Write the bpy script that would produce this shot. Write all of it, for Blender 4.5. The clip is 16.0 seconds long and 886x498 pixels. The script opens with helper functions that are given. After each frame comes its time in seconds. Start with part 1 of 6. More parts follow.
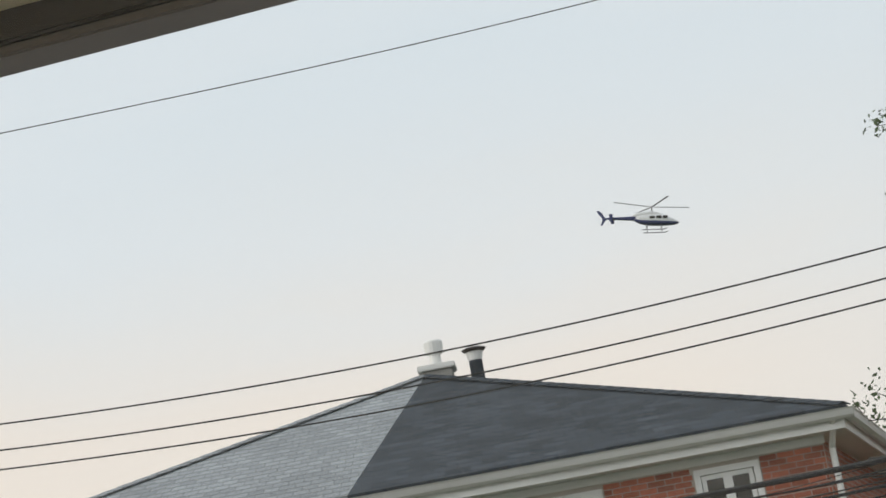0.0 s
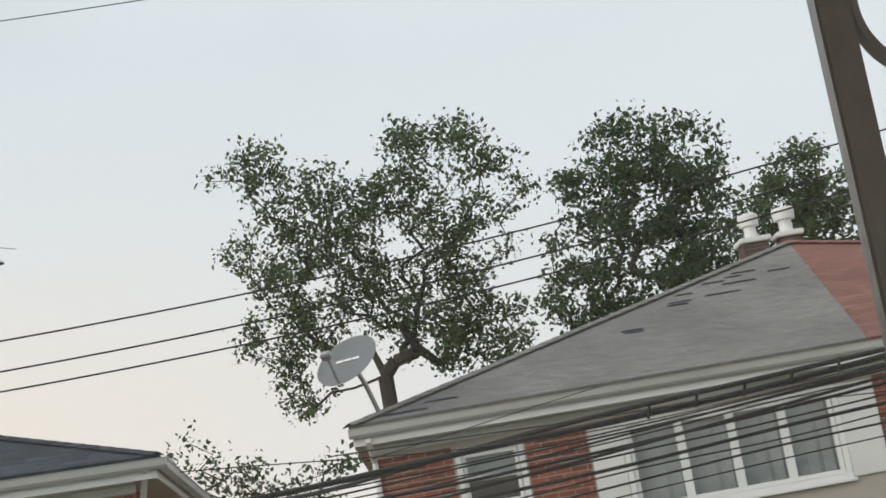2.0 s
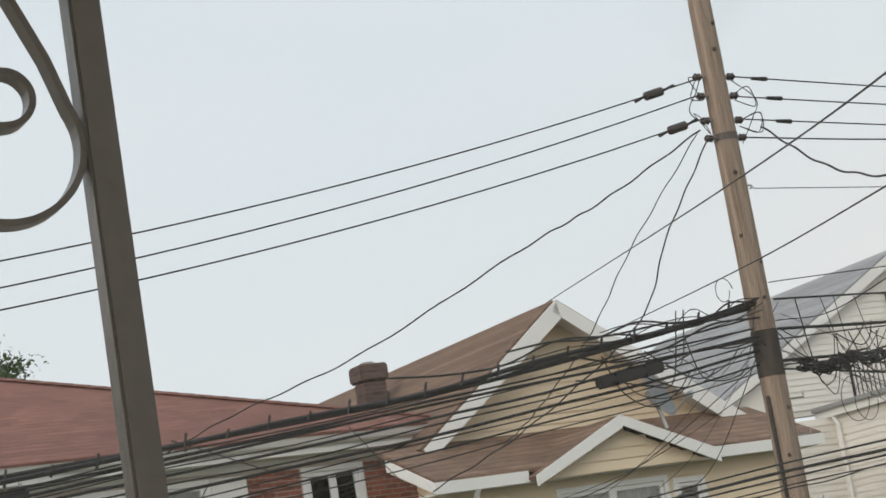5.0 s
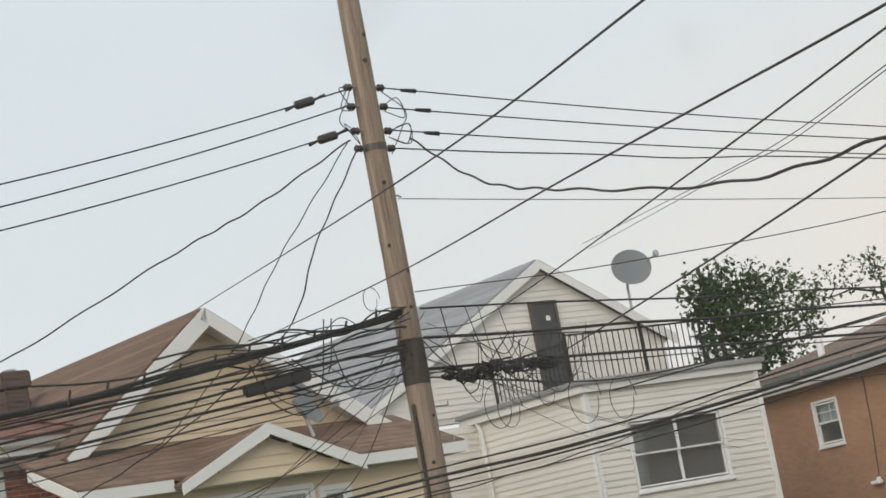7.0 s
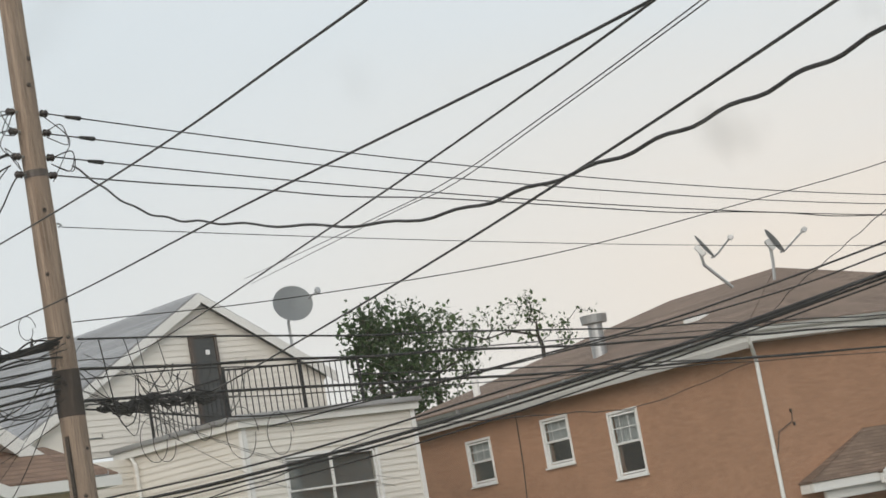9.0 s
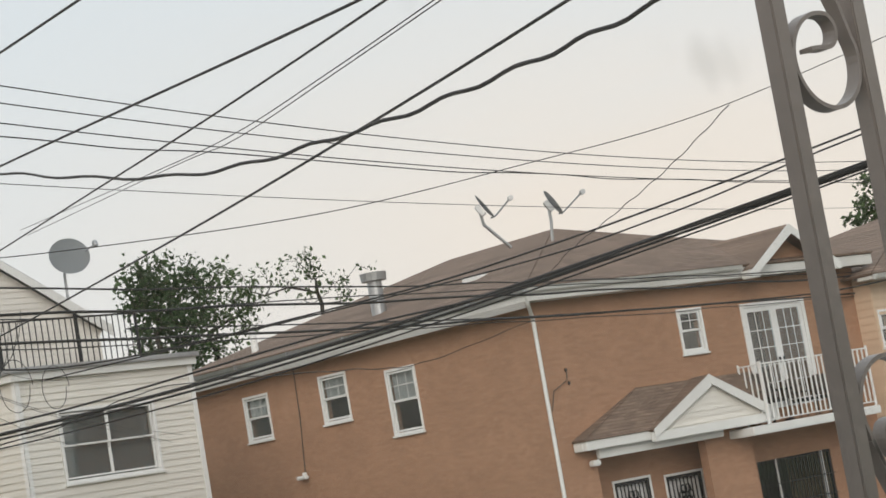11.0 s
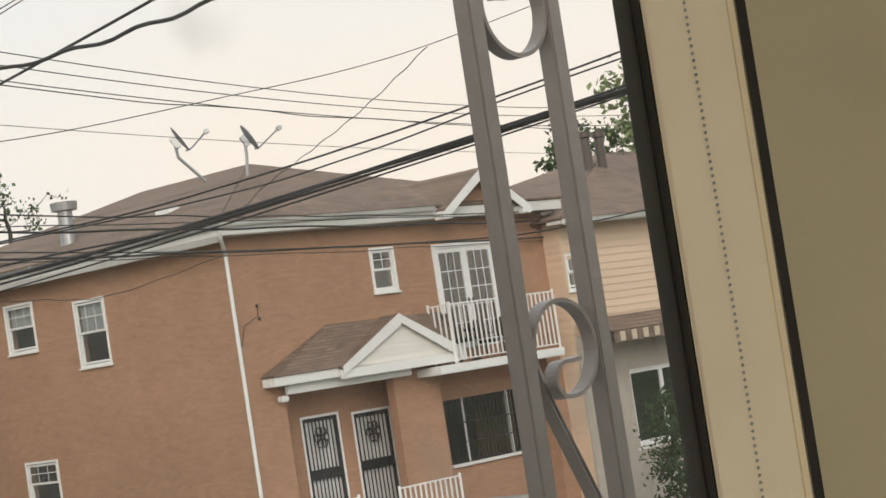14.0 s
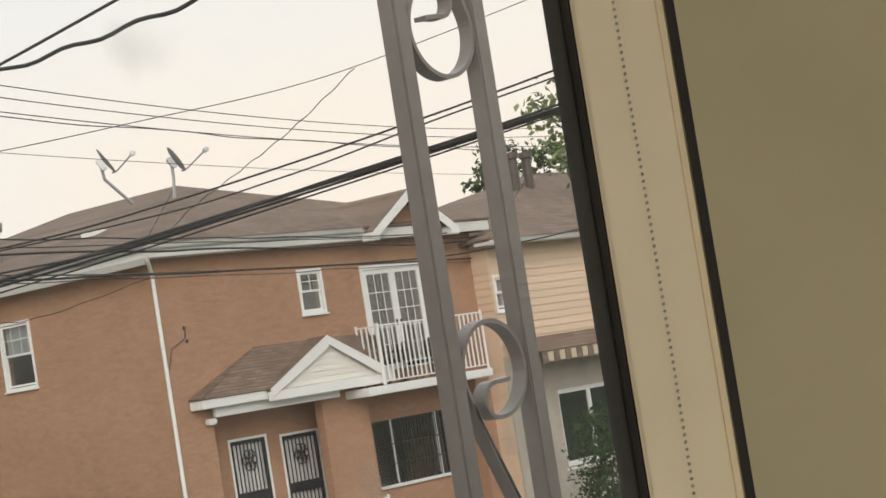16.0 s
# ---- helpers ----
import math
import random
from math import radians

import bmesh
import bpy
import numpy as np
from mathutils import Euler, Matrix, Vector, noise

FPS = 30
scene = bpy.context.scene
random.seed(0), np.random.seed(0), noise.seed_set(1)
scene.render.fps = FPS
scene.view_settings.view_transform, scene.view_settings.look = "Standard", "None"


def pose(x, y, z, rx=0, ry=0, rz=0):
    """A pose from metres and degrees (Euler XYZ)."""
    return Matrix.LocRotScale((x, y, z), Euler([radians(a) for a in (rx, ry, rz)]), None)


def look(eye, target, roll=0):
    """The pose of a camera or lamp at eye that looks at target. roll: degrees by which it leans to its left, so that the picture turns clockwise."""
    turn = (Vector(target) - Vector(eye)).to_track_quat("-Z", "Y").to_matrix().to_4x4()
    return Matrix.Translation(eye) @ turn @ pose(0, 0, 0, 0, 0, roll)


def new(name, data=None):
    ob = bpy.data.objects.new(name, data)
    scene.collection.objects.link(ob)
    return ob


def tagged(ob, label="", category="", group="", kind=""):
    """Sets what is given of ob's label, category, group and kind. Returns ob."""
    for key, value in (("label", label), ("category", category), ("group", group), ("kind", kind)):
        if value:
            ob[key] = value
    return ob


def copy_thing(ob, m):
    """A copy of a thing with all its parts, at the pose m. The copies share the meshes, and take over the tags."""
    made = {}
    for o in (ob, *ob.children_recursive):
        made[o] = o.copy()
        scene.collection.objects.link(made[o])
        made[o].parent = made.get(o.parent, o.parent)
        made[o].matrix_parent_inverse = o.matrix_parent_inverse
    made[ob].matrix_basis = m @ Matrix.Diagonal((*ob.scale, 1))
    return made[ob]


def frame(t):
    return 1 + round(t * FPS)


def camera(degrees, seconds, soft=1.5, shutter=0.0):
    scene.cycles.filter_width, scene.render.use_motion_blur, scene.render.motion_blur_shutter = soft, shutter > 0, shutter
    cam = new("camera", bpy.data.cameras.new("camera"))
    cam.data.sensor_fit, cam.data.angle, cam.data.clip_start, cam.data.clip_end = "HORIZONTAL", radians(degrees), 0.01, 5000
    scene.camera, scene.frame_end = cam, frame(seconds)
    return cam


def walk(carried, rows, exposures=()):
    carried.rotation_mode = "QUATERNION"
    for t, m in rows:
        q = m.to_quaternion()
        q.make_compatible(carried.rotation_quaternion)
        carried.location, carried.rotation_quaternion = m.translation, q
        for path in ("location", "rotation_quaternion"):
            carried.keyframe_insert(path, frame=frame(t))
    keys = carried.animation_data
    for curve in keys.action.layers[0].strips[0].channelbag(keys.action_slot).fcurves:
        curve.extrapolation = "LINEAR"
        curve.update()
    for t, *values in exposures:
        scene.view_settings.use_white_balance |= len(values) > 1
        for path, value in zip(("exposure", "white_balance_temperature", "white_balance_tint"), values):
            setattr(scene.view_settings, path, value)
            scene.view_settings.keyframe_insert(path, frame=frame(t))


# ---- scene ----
cam = camera(24.57, 16.0, soft=1.6)
EYE = 4.6
# seconds, turn, tilt, lean, and the small drift of the eye to its right
PATH = [
    (0, 38.90, 13.21, -10.22, -0.034), (0.5, 34.30, 12.74, -10.15, -0.032), (1, 29.40, 12.24, -10.19, -0.031),
    (1.5, 24.74, 11.79, -10.24, -0.030), (2, 19.75, 11.14, -10.41, -0.028), (2.5, 14.97, 11.18, -10.66, -0.026),
    (3, 10.25, 11.43, -10.99, -0.019), (3.5, 4.97, 11.16, -9.89, 0.000), (4, -0.04, 10.86, -9.85, 0.016),
    (4.2, -1.49, 10.92, -9.85, 0.018), (6.3, -12.01, 9.60, -9.70, 0.020), (6.5, -12.98, 9.44, -9.95, 0.020),
    (7, -15.94, 8.98, -10.52, 0.020), (7.5, -18.99, 8.69, -10.62, 0.020), (8, -21.02, 8.66, -10.56, 0.020),
    (8.5, -23.34, 8.38, -10.39, 0.020), (9, -25.55, 8.27, -10.11, 0.020), (9.2, -26.05, 8.29, -9.96, 0.020),
    (11.3, -32.52, 5.56, -9.88, 0.000), (11.5, -33.22, 5.29, -9.92, 0.002), (12, -34.87, 4.83, -9.50, 0.008),
    (12.5, -35.34, 4.65, -8.90, 0.006), (13, -36.40, 4.11, -8.80, 0.007), (13.5, -38.26, 3.57, -8.77, 0.017),
    (14, -39.69, 2.87, -8.67, 0.021), (14.5, -40.75, 2.62, -8.83, 0.021), (15, -41.32, 3.10, -8.46, 0.021),
    (15.5, -41.36, 2.81, -8.35, 0.021), (16, -41.79, 3.15, -9.00, 0.020),
]
walk(cam, [(t, pose(s, -0.5 * s, EYE, 90 + tilt, 0, turn) @ pose(0, 0, 0, 0, 0, lean)) for t, turn, tilt, lean, s in PATH],
     [(0, 0.0, 6500, 10), (2, 0.03, 6500, 10), (4, 0.02, 6500, 10), (9.2, 0.0, 6500, 10), (12.5, 0.07, 6550, 10), (14.5, 0.2, 6700, 10), (16, 0.2, 6700, 10)])

# ---- sky and sun ----
world = bpy.data.worlds.new("overcast_sky")
scene.world = world
world.use_nodes = True
wn, wl = world.node_tree.nodes, world.node_tree.links
back = wn["Background"]
sky = wn.new("ShaderNodeTexSky")
sky.sky_type, sky.sun_disc, sky.sun_elevation, sky.sun_rotation = "NISHITA", False, radians(25), radians(-144)
sky.air_density, sky.dust_density = 1.5, 4.0
gain = wn.new("ShaderNodeMix")
gain.data_type, gain.blend_type = "RGBA", "MULTIPLY"
gain.inputs["Factor"].default_value = 1.0
gain.inputs["B"].default_value = (0.1, 0.1, 0.1, 1)
wl.new(sky.outputs[0], gain.inputs["A"])
coord = wn.new("ShaderNodeTexCoord")
sep = wn.new("ShaderNodeSeparateXYZ")
wl.new(coord.outputs["Generated"], sep.inputs[0])
stretch = wn.new("ShaderNodeMapping")
stretch.inputs["Scale"].default_value = (1.4, 1.4, 5.0)
wl.new(coord.outputs["Generated"], stretch.inputs[0])
clouds = wn.new("ShaderNodeTexNoise")
clouds.inputs["Scale"].default_value, clouds.inputs["Detail"].default_value, clouds.inputs["Roughness"].default_value = 2.2, 4, 0.5
wl.new(stretch.outputs[0], clouds.inputs["Vector"])
wob = wn.new("ShaderNodeMath")
wob.operation = "MULTIPLY_ADD"
wob.inputs[1].default_value, wob.inputs[2].default_value = 0.16, -0.08
wl.new(clouds.outputs[0], wob.inputs[0])
lift = wn.new("ShaderNodeMath")
lift.operation = "ADD"
wl.new(sep.outputs["Z"], lift.inputs[0])
wl.new(wob.outputs[0], lift.inputs[1])
ramp = wn.new("ShaderNodeMapRange")
ramp.interpolation_type = "SMOOTHSTEP"
ramp.inputs["From Min"].default_value, ramp.inputs["From Max"].default_value = 0.30, 0.11
ramp.inputs["To Min"].default_value, ramp.inputs["To Max"].default_value = 0.0, 1.0
wl.new(lift.outputs[0], ramp.inputs[0])
side = wn.new("ShaderNodeMath")
side.operation = "MULTIPLY"
wl.new(sep.outputs["X"], side.inputs[0])
wl.new(sep.outputs["X"], side.inputs[1])
sided = wn.new("ShaderNodeMath")
sided.operation = "MULTIPLY_ADD"
sided.use_clamp = True
sided.inputs[1].default_value, sided.inputs[2].default_value = 3.0, 0.07
wl.new(side.outputs[0], sided.inputs[0])
warm = wn.new("ShaderNodeMath")
warm.operation = "MULTIPLY"
wl.new(ramp.outputs[0], warm.inputs[0])
wl.new(sided.outputs[0], warm.inputs[1])
shade = wn.new("ShaderNodeMix")
shade.data_type = "RGBA"
shade.inputs["A"].default_value, shade.inputs["B"].default_value = (0.63, 0.715, 0.765, 1), (0.735, 0.775, 0.795, 1)
wl.new(clouds.outputs[0], shade.inputs["Factor"])
glow = wn.new("ShaderNodeMix")
glow.data_type = "RGBA"
glow.inputs["B"].default_value = (0.82, 0.75, 0.67, 1)
wl.new(warm.outputs[0], glow.inputs["Factor"])
wl.new(shade.outputs["Result"], glow.inputs["A"])
cover = wn.new("ShaderNodeMix")
cover.data_type = "RGBA"
cover.inputs["Factor"].default_value = 0.965
wl.new(gain.outputs["Result"], cover.inputs["A"])
wl.new(glow.outputs["Result"], cover.inputs["B"])
wl.new(cover.outputs["Result"], back.inputs["Color"])
back.inputs["Strength"].default_value = 1.11

sun_data = bpy.data.lights.new("sun", "SUN")
sun_data.energy, sun_data.angle, sun_data.color = 1.5, radians(40), (1.0, 0.92, 0.82)
sun = new("sun", sun_data)
sun.matrix_world = look((-14, -8, 22), (14, 30, 0))


# ---- materials ----
def material(name, colour, rough=0.7, vary=0.15, scale=6.0, bump=0.0, metal=0.0, fine=60.0, per_piece=0.0, stain=0.0, stain_colour=(0.05, 0.045, 0.04), stretched=None, spec=0.4):
    m = bpy.data.materials.new(name)
    m.use_nodes = True
    n, k = m.node_tree.nodes, m.node_tree.links
    b = n["Principled BSDF"]
    b.inputs["Roughness"].default_value, b.inputs["Metallic"].default_value = rough, metal
    b.inputs["Specular IOR Level"].default_value = spec
    tc = n.new("ShaderNodeTexCoord")
    src = tc.outputs["Object"]
    if stretched:
        mp = n.new("ShaderNodeMapping")
        mp.inputs["Scale"].default_value = stretched
        k.new(src, mp.inputs[0])
        src = mp.outputs[0]
    big, small = n.new("ShaderNodeTexNoise"), n.new("ShaderNodeTexNoise")
    for node, s in ((big, scale / 5), (small, fine)):
        node.inputs["Scale"].default_value, node.inputs["Detail"].default_value = s, 4
        k.new(src, node.inputs["Vector"])
    add = n.new("ShaderNodeMath")
    add.operation = "ADD"
    k.new(big.outputs[0], add.inputs[0])
    k.new(small.outputs[0], add.inputs[1])
    val = n.new("ShaderNodeMapRange")
    val.inputs["From Min"].default_value, val.inputs["From Max"].default_value = 0.5, 1.5
    val.inputs["To Min"].default_value, val.inputs["To Max"].default_value = 1 - vary * 1.6, 1 + vary * 1.6
    k.new(add.outputs[0], val.inputs[0])
    out = val.outputs[0]
    if per_piece:
        info = n.new("ShaderNodeObjectInfo")
        isl = n.new("ShaderNodeNewGeometry")
        s2 = n.new("ShaderNodeMath")
        s2.operation = "ADD"
        k.new(info.outputs["Random"], s2.inputs[0])
        k.new(isl.outputs["Random Per Island"], s2.inputs[1])
        fr = n.new("ShaderNodeMath")
        fr.operation = "FRACT"
        k.new(s2.outputs[0], fr.inputs[0])
        pr = n.new("ShaderNodeMapRange")
        pr.inputs["To Min"].default_value, pr.inputs["To Max"].default_value = 1 - per_piece, 1 + per_piece
        k.new(fr.outputs[0], pr.inputs[0])
        mu = n.new("ShaderNodeMath")
        mu.operation = "MULTIPLY"
        k.new(out, mu.inputs[0])
        k.new(pr.outputs[0], mu.inputs[1])
        out = mu.outputs[0]
    mix = n.new("ShaderNodeMix")
    mix.data_type, mix.blend_type = "RGBA", "MULTIPLY"
    mix.inputs["Factor"].default_value = 1
    mix.inputs["A"].default_value = (*colour, 1)
    k.new(out, mix.inputs["B"])
    col = mix.outputs["Result"]
    if stain:
        st = n.new("ShaderNodeTexNoise")
        st.inputs["Scale"].default_value, st.inputs["Detail"].default_value, st.inputs["Distortion"].default_value = scale / 9, 6, 0.6
        k.new(src, st.inputs["Vector"])
        sr = n.new("ShaderNodeMapRange")
        sr.inputs["From Min"].default_value, sr.inputs["From Max"].default_value = 0.52, 0.72
        sr.inputs["To Max"].default_value = stain
        k.new(st.outputs[0], sr.inputs[0])
        sm = n.new("ShaderNodeMix")
        sm.data_type = "RGBA"
        sm.inputs["B"].default_value = (*stain_colour, 1)
        k.new(sr.outputs[0], sm.inputs["Factor"])
        k.new(col, sm.inputs["A"])
        col = sm.outputs["Result"]
    k.new(col, b.inputs["Base Color"])
    if bump:
        bp = n.new("ShaderNodeBump")
        bp.inputs["Strength"].default_value, bp.inputs["Distance"].default_value = bump, 0.02
        k.new(small.outputs[0], bp.inputs["Height"])
        k.new(bp.outputs[0], b.inputs["Normal"])
    return m


def coursed(name, colour, joint, width, height, mortar=0.02, vary=0.25, rough=0.85, bump=0.5, blotch=0.25, axes="xz"):
    """Fine courses for surfaces that stay far off: shingles and small brick."""
    m = bpy.data.materials.new(name)
    m.use_nodes = True
    n, k = m.node_tree.nodes, m.node_tree.links
    b = n["Principled BSDF"]
    b.inputs["Roughness"].default_value = rough
    b.inputs["Specular IOR Level"].default_value = 0.25
    tc = n.new("ShaderNodeTexCoord")
    sp, cb = n.new("ShaderNodeSeparateXYZ"), n.new("ShaderNodeCombineXYZ")
    k.new(tc.outputs["Object"], sp.inputs[0])
    sum_ = n.new("ShaderNodeMath")
    sum_.operation = "ADD"
    k.new(sp.outputs["X"], sum_.inputs[0])
    k.new(sp.outputs["Y"], sum_.inputs[1])
    k.new(sum_.outputs[0] if axes == "xyz" else sp.outputs["X"], cb.inputs[0])
    k.new(sp.outputs["Z"], cb.inputs[1])
    br = n.new("ShaderNodeTexBrick")
    br.inputs["Scale"].default_value = 1
    br.inputs["Brick Width"].default_value, br.inputs["Row Height"].default_value, br.inputs["Mortar Size"].default_value = width, height, mortar
    br.inputs["Mortar Smooth"].default_value = 0.3
    lo, hi = [tuple(c * f for c in colour) + (1,) for f in (1 - vary, 1 + vary)]
    br.inputs["Color1"].default_value, br.inputs["Color2"].default_value, br.inputs["Mortar"].default_value = lo, hi, (*joint, 1)
    k.new(cb.outputs[0], br.inputs["Vector"])
    nz, ng = n.new("ShaderNodeTexNoise"), n.new("ShaderNodeTexNoise")
    nz.inputs["Scale"].default_value, nz.inputs["Detail"].default_value = 0.55, 6
    ng.inputs["Scale"].default_value, ng.inputs["Detail"].default_value = 45, 3
    k.new(tc.outputs["Object"], nz.inputs["Vector"])
    k.new(tc.outputs["Object"], ng.inputs["Vector"])
    ad = n.new("ShaderNodeMath")
    ad.operation = "ADD"
    k.new(nz.outputs[0], ad.inputs[0])
    k.new(ng.outputs[0], ad.inputs[1])
    mr = n.new("ShaderNodeMapRange")
    mr.inputs["From Min"].default_value, mr.inputs["From Max"].default_value = 0.6, 1.4
    mr.inputs["To Min"].default_value, mr.inputs["To Max"].default_value = 1 - blotch, 1 + blotch
    k.new(ad.outputs[0], mr.inputs[0])
    mx = n.new("ShaderNodeMix")
    mx.data_type, mx.blend_type = "RGBA", "MULTIPLY"
    mx.inputs["Factor"].default_value = 1
    k.new(br.outputs[0], mx.inputs["A"])
    k.new(mr.outputs[0], mx.inputs["B"])
    k.new(mx.outputs["Result"], b.inputs["Base Color"])
    bp = n.new("ShaderNodeBump")
    bp.inputs["Strength"].default_value, bp.inputs["Distance"].default_value = bump, 0.015
    bp.invert = True
    k.new(br.outputs[1], bp.inputs["Height"])
    k.new(bp.outputs[0], b.inputs["Normal"])
    return m


def clear_glass(name, tint, gloss):
    m = bpy.data.materials.new(name)
    m.use_nodes = True
    n, k = m.node_tree.nodes, m.node_tree.links
    n.remove(n["Principled BSDF"])
    tr, gl, fr, mx = n.new("ShaderNodeBsdfTransparent"), n.new("ShaderNodeBsdfGlossy"), n.new("ShaderNodeLayerWeight"), n.new("ShaderNodeMixShader")
    tr.inputs[0].default_value = (*tint, 1)
    gl.inputs["Roughness"].default_value = 0.03
    fr.inputs["Blend"].default_value = 0.3
    amt = n.new("ShaderNodeMath")
    amt.operation, amt.use_clamp = "MULTIPLY_ADD", True
    amt.inputs[1].default_value, amt.inputs[2].default_value = 0.28, gloss
    k.new(fr.outputs["Facing"], amt.inputs[0])
    k.new(amt.outputs[0], mx.inputs[0])
    k.new(tr.outputs[0], mx.inputs[1])
    k.new(gl.outputs[0], mx.inputs[2])
    k.new(mx.outputs[0], n["Material Output"].inputs[0])
    return m


M_WHITE = material("white_paint", (0.76, 0.76, 0.74), 0.5, 0.06, 4, 0.05, stain=0.25, stain_colour=(0.4, 0.38, 0.34))
M_VINYL = material("white_vinyl", (0.80, 0.80, 0.79), 0.4, 0.03, 3)
M_SOFFIT = material("soffit_board", (0.62, 0.61, 0.58), 0.6, 0.08, 3)
M_GUTTER = material("aluminium_gutter", (0.66, 0.66, 0.64), 0.35, 0.08, 3, metal=0.2, stain=0.4, stain_colour=(0.35, 0.33, 0.3))
M_BRICK = material("red_brick", (0.40, 0.125, 0.075), 0.9, 0.22, 8, 0.5, fine=45, per_piece=0.32)
M_BRICK_B = material("dark_red_brick", (0.27, 0.092, 0.06), 0.9, 0.22, 8, 0.5, fine=45, per_piece=0.3)
M_MORTAR = material("mortar", (0.47, 0.42, 0.37), 0.95, 0.15, 6, 0.3)
M_SHINGLE_DARK = coursed("charcoal_shingles", (0.052, 0.062, 0.075), (0.03, 0.035, 0.042), 0.3, 0.075, 0.008, 0.3, blotch=0.25)
M_SHINGLE_PALE = coursed("pale_grey_shingles", (0.30, 0.32, 0.335), (0.19, 0.20, 0.21), 0.2, 0.07, 0.008, 0.13, blotch=0.25)
M_SHINGLE_GREY = coursed("grey_shingles", (0.215, 0.208, 0.196), (0.145, 0.14, 0.135), 0.2, 0.042, 0.006, 0.14, blotch=0.34)
M_SHINGLE_RED = coursed("red_shingles", (0.225, 0.112, 0.09), (0.16, 0.06, 0.05), 0.3, 0.065, 0.006, 0.16, blotch=0.2)
M_SHINGLE_BROWN = coursed("brown_shingles", (0.195, 0.125, 0.09), (0.11, 0.07, 0.05), 0.3, 0.08, 0.008, 0.22, blotch=0.25)
M_SHINGLE_TAN = coursed("tan_brown_shingles", (0.215, 0.155, 0.12), (0.13, 0.09, 0.07), 0.3, 0.075, 0.008, 0.2, blotch=0.22)
M_SHINGLE_SILVER = coursed("silver_shingles", (0.31, 0.315, 0.325), (0.24, 0.24, 0.25), 0.3, 0.08, 0.008, 0.15, blotch=0.2)
M_ORANGE = coursed("orange_brick", (0.39, 0.226, 0.143), (0.36, 0.22, 0.15), 0.205, 0.068, 0.006, 0.1, 0.9, 0.3, 0.16, "xyz")
M_YELLOW = material("yellow_siding", (0.73, 0.60, 0.43), 0.55, 0.07, 3, 0.05, per_piece=0.05, stain=0.22, stain_colour=(0.45, 0.36, 0.24))
M_CREAM = material("cream_white_siding", (0.74, 0.71, 0.655), 0.55, 0.06, 3, 0.05, per_piece=0.04, stain=0.3, stain_colour=(0.52, 0.48, 0.42))
# near-black colour stands in for the shade of unlit rooms behind the panes
M_DARKROOM = material("interior_painted_dark", (0.05, 0.048, 0.046), 0.9, 0.2, 3)
M_CURTAIN = material("grey_white_curtain", (0.74, 0.74, 0.73), 0.9, 0.12, 2, 0.2, stretched=(9, 9, 0.6))
M_BLIND = material("grey_roller_blind", (0.72, 0.74, 0.74), 0.8, 0.06, 2)
M_SCREEN = material("grey_window_screen", (0.30, 0.315, 0.32), 0.8, 0.08, 2)
M_EAVES = material("weathered_eaves_board", (0.44, 0.43, 0.41), 0.7, 0.12, 4, 0.1, stain=0.5, stain_colour=(0.26, 0.23, 0.2))
M_PEACH = material("peach_siding", (0.68, 0.515, 0.375), 0.55, 0.07, 3, 0.05, per_piece=0.05, stain=0.2, stain_colour=(0.45, 0.34, 0.24))
M_GLASS = clear_glass("window_glass", (0.86, 0.9, 0.91), 0.05)
M_METAL = material("galvanised_metal", (0.42, 0.43, 0.44), 0.4, 0.15, 5, metal=0.7, stain=0.4, stain_colour=(0.2, 0.17, 0.14))
M_DISH = material("grey_dish_paint", (0.36, 0.38, 0.39), 0.45, 0.1, 4, stain=0.2, stain_colour=(0.3, 0.29, 0.28))
M_BLACK = material("black_iron", (0.018, 0.018, 0.02), 0.5, 0.2, 8)
M_CABLE = material("black_cable", (0.022, 0.021, 0.021), 0.6, 0.3, 4)
M_WIRE = material("weathered_wire", (0.07, 0.066, 0.062), 0.6, 0.2, 4)
M_POLE = material("weathered_pole_wood", (0.31, 0.235, 0.18), 0.9, 0.45, 16, 0.9, fine=24, stretched=(4, 4, 0.12), stain=0.7, stain_colour=(0.13, 0.085, 0.06))
M_TAR = material("tarred_wood", (0.05, 0.04, 0.034), 0.8, 0.45, 14, 0.6, stretched=(3, 3, 0.3), stain=0.6, stain_colour=(0.15, 0.11, 0.085))
M_INSUL = material("brown_porcelain", (0.036, 0.026, 0.023), 0.25, 0.15, 8)
M_IRON = material("brown_painted_iron", (0.235, 0.202, 0.184), 0.3, 0.12, 10, 0.12, fine=40, stain=0.25, stain_colour=(0.11, 0.085, 0.07))
M_TRIM_BROWN = material("brown_aluminium_trim", (0.085, 0.068, 0.06), 0.4, 0.1, 6)
M_LIP = material("grey_brown_lip", (0.23, 0.20, 0.195), 0.4, 0.1, 6)
M_PORCH = material("cream_porch_soffit", (0.78, 0.68, 0.47), 0.6, 0.08, 5, 0.06, fine=30)
M_BARK = material("grey_bark", (0.055, 0.047, 0.04), 0.95, 0.35, 8, 0.8, fine=25, stretched=(3, 3, 0.7))


def leafy(name, colour):
    """Thin leaves: part of the light shines through them."""
    m = material(name, colour, 0.55, 0.3, 4, per_piece=0.45, spec=0.3)
    n, k = m.node_tree.nodes, m.node_tree.links
    b = n["Principled BSDF"]
    tl, mx = n.new("ShaderNodeBsdfTranslucent"), n.new("ShaderNodeMixShader")
    k.new(b.inputs["Base Color"].links[0].from_socket, tl.inputs[0])
    mx.inputs[0].default_value = 0.4
    k.new(b.outputs[0], mx.inputs[1])
    k.new(tl.outputs[0], mx.inputs[2])
    k.new(mx.outputs[0], n["Material Output"].inputs[0])
    return m


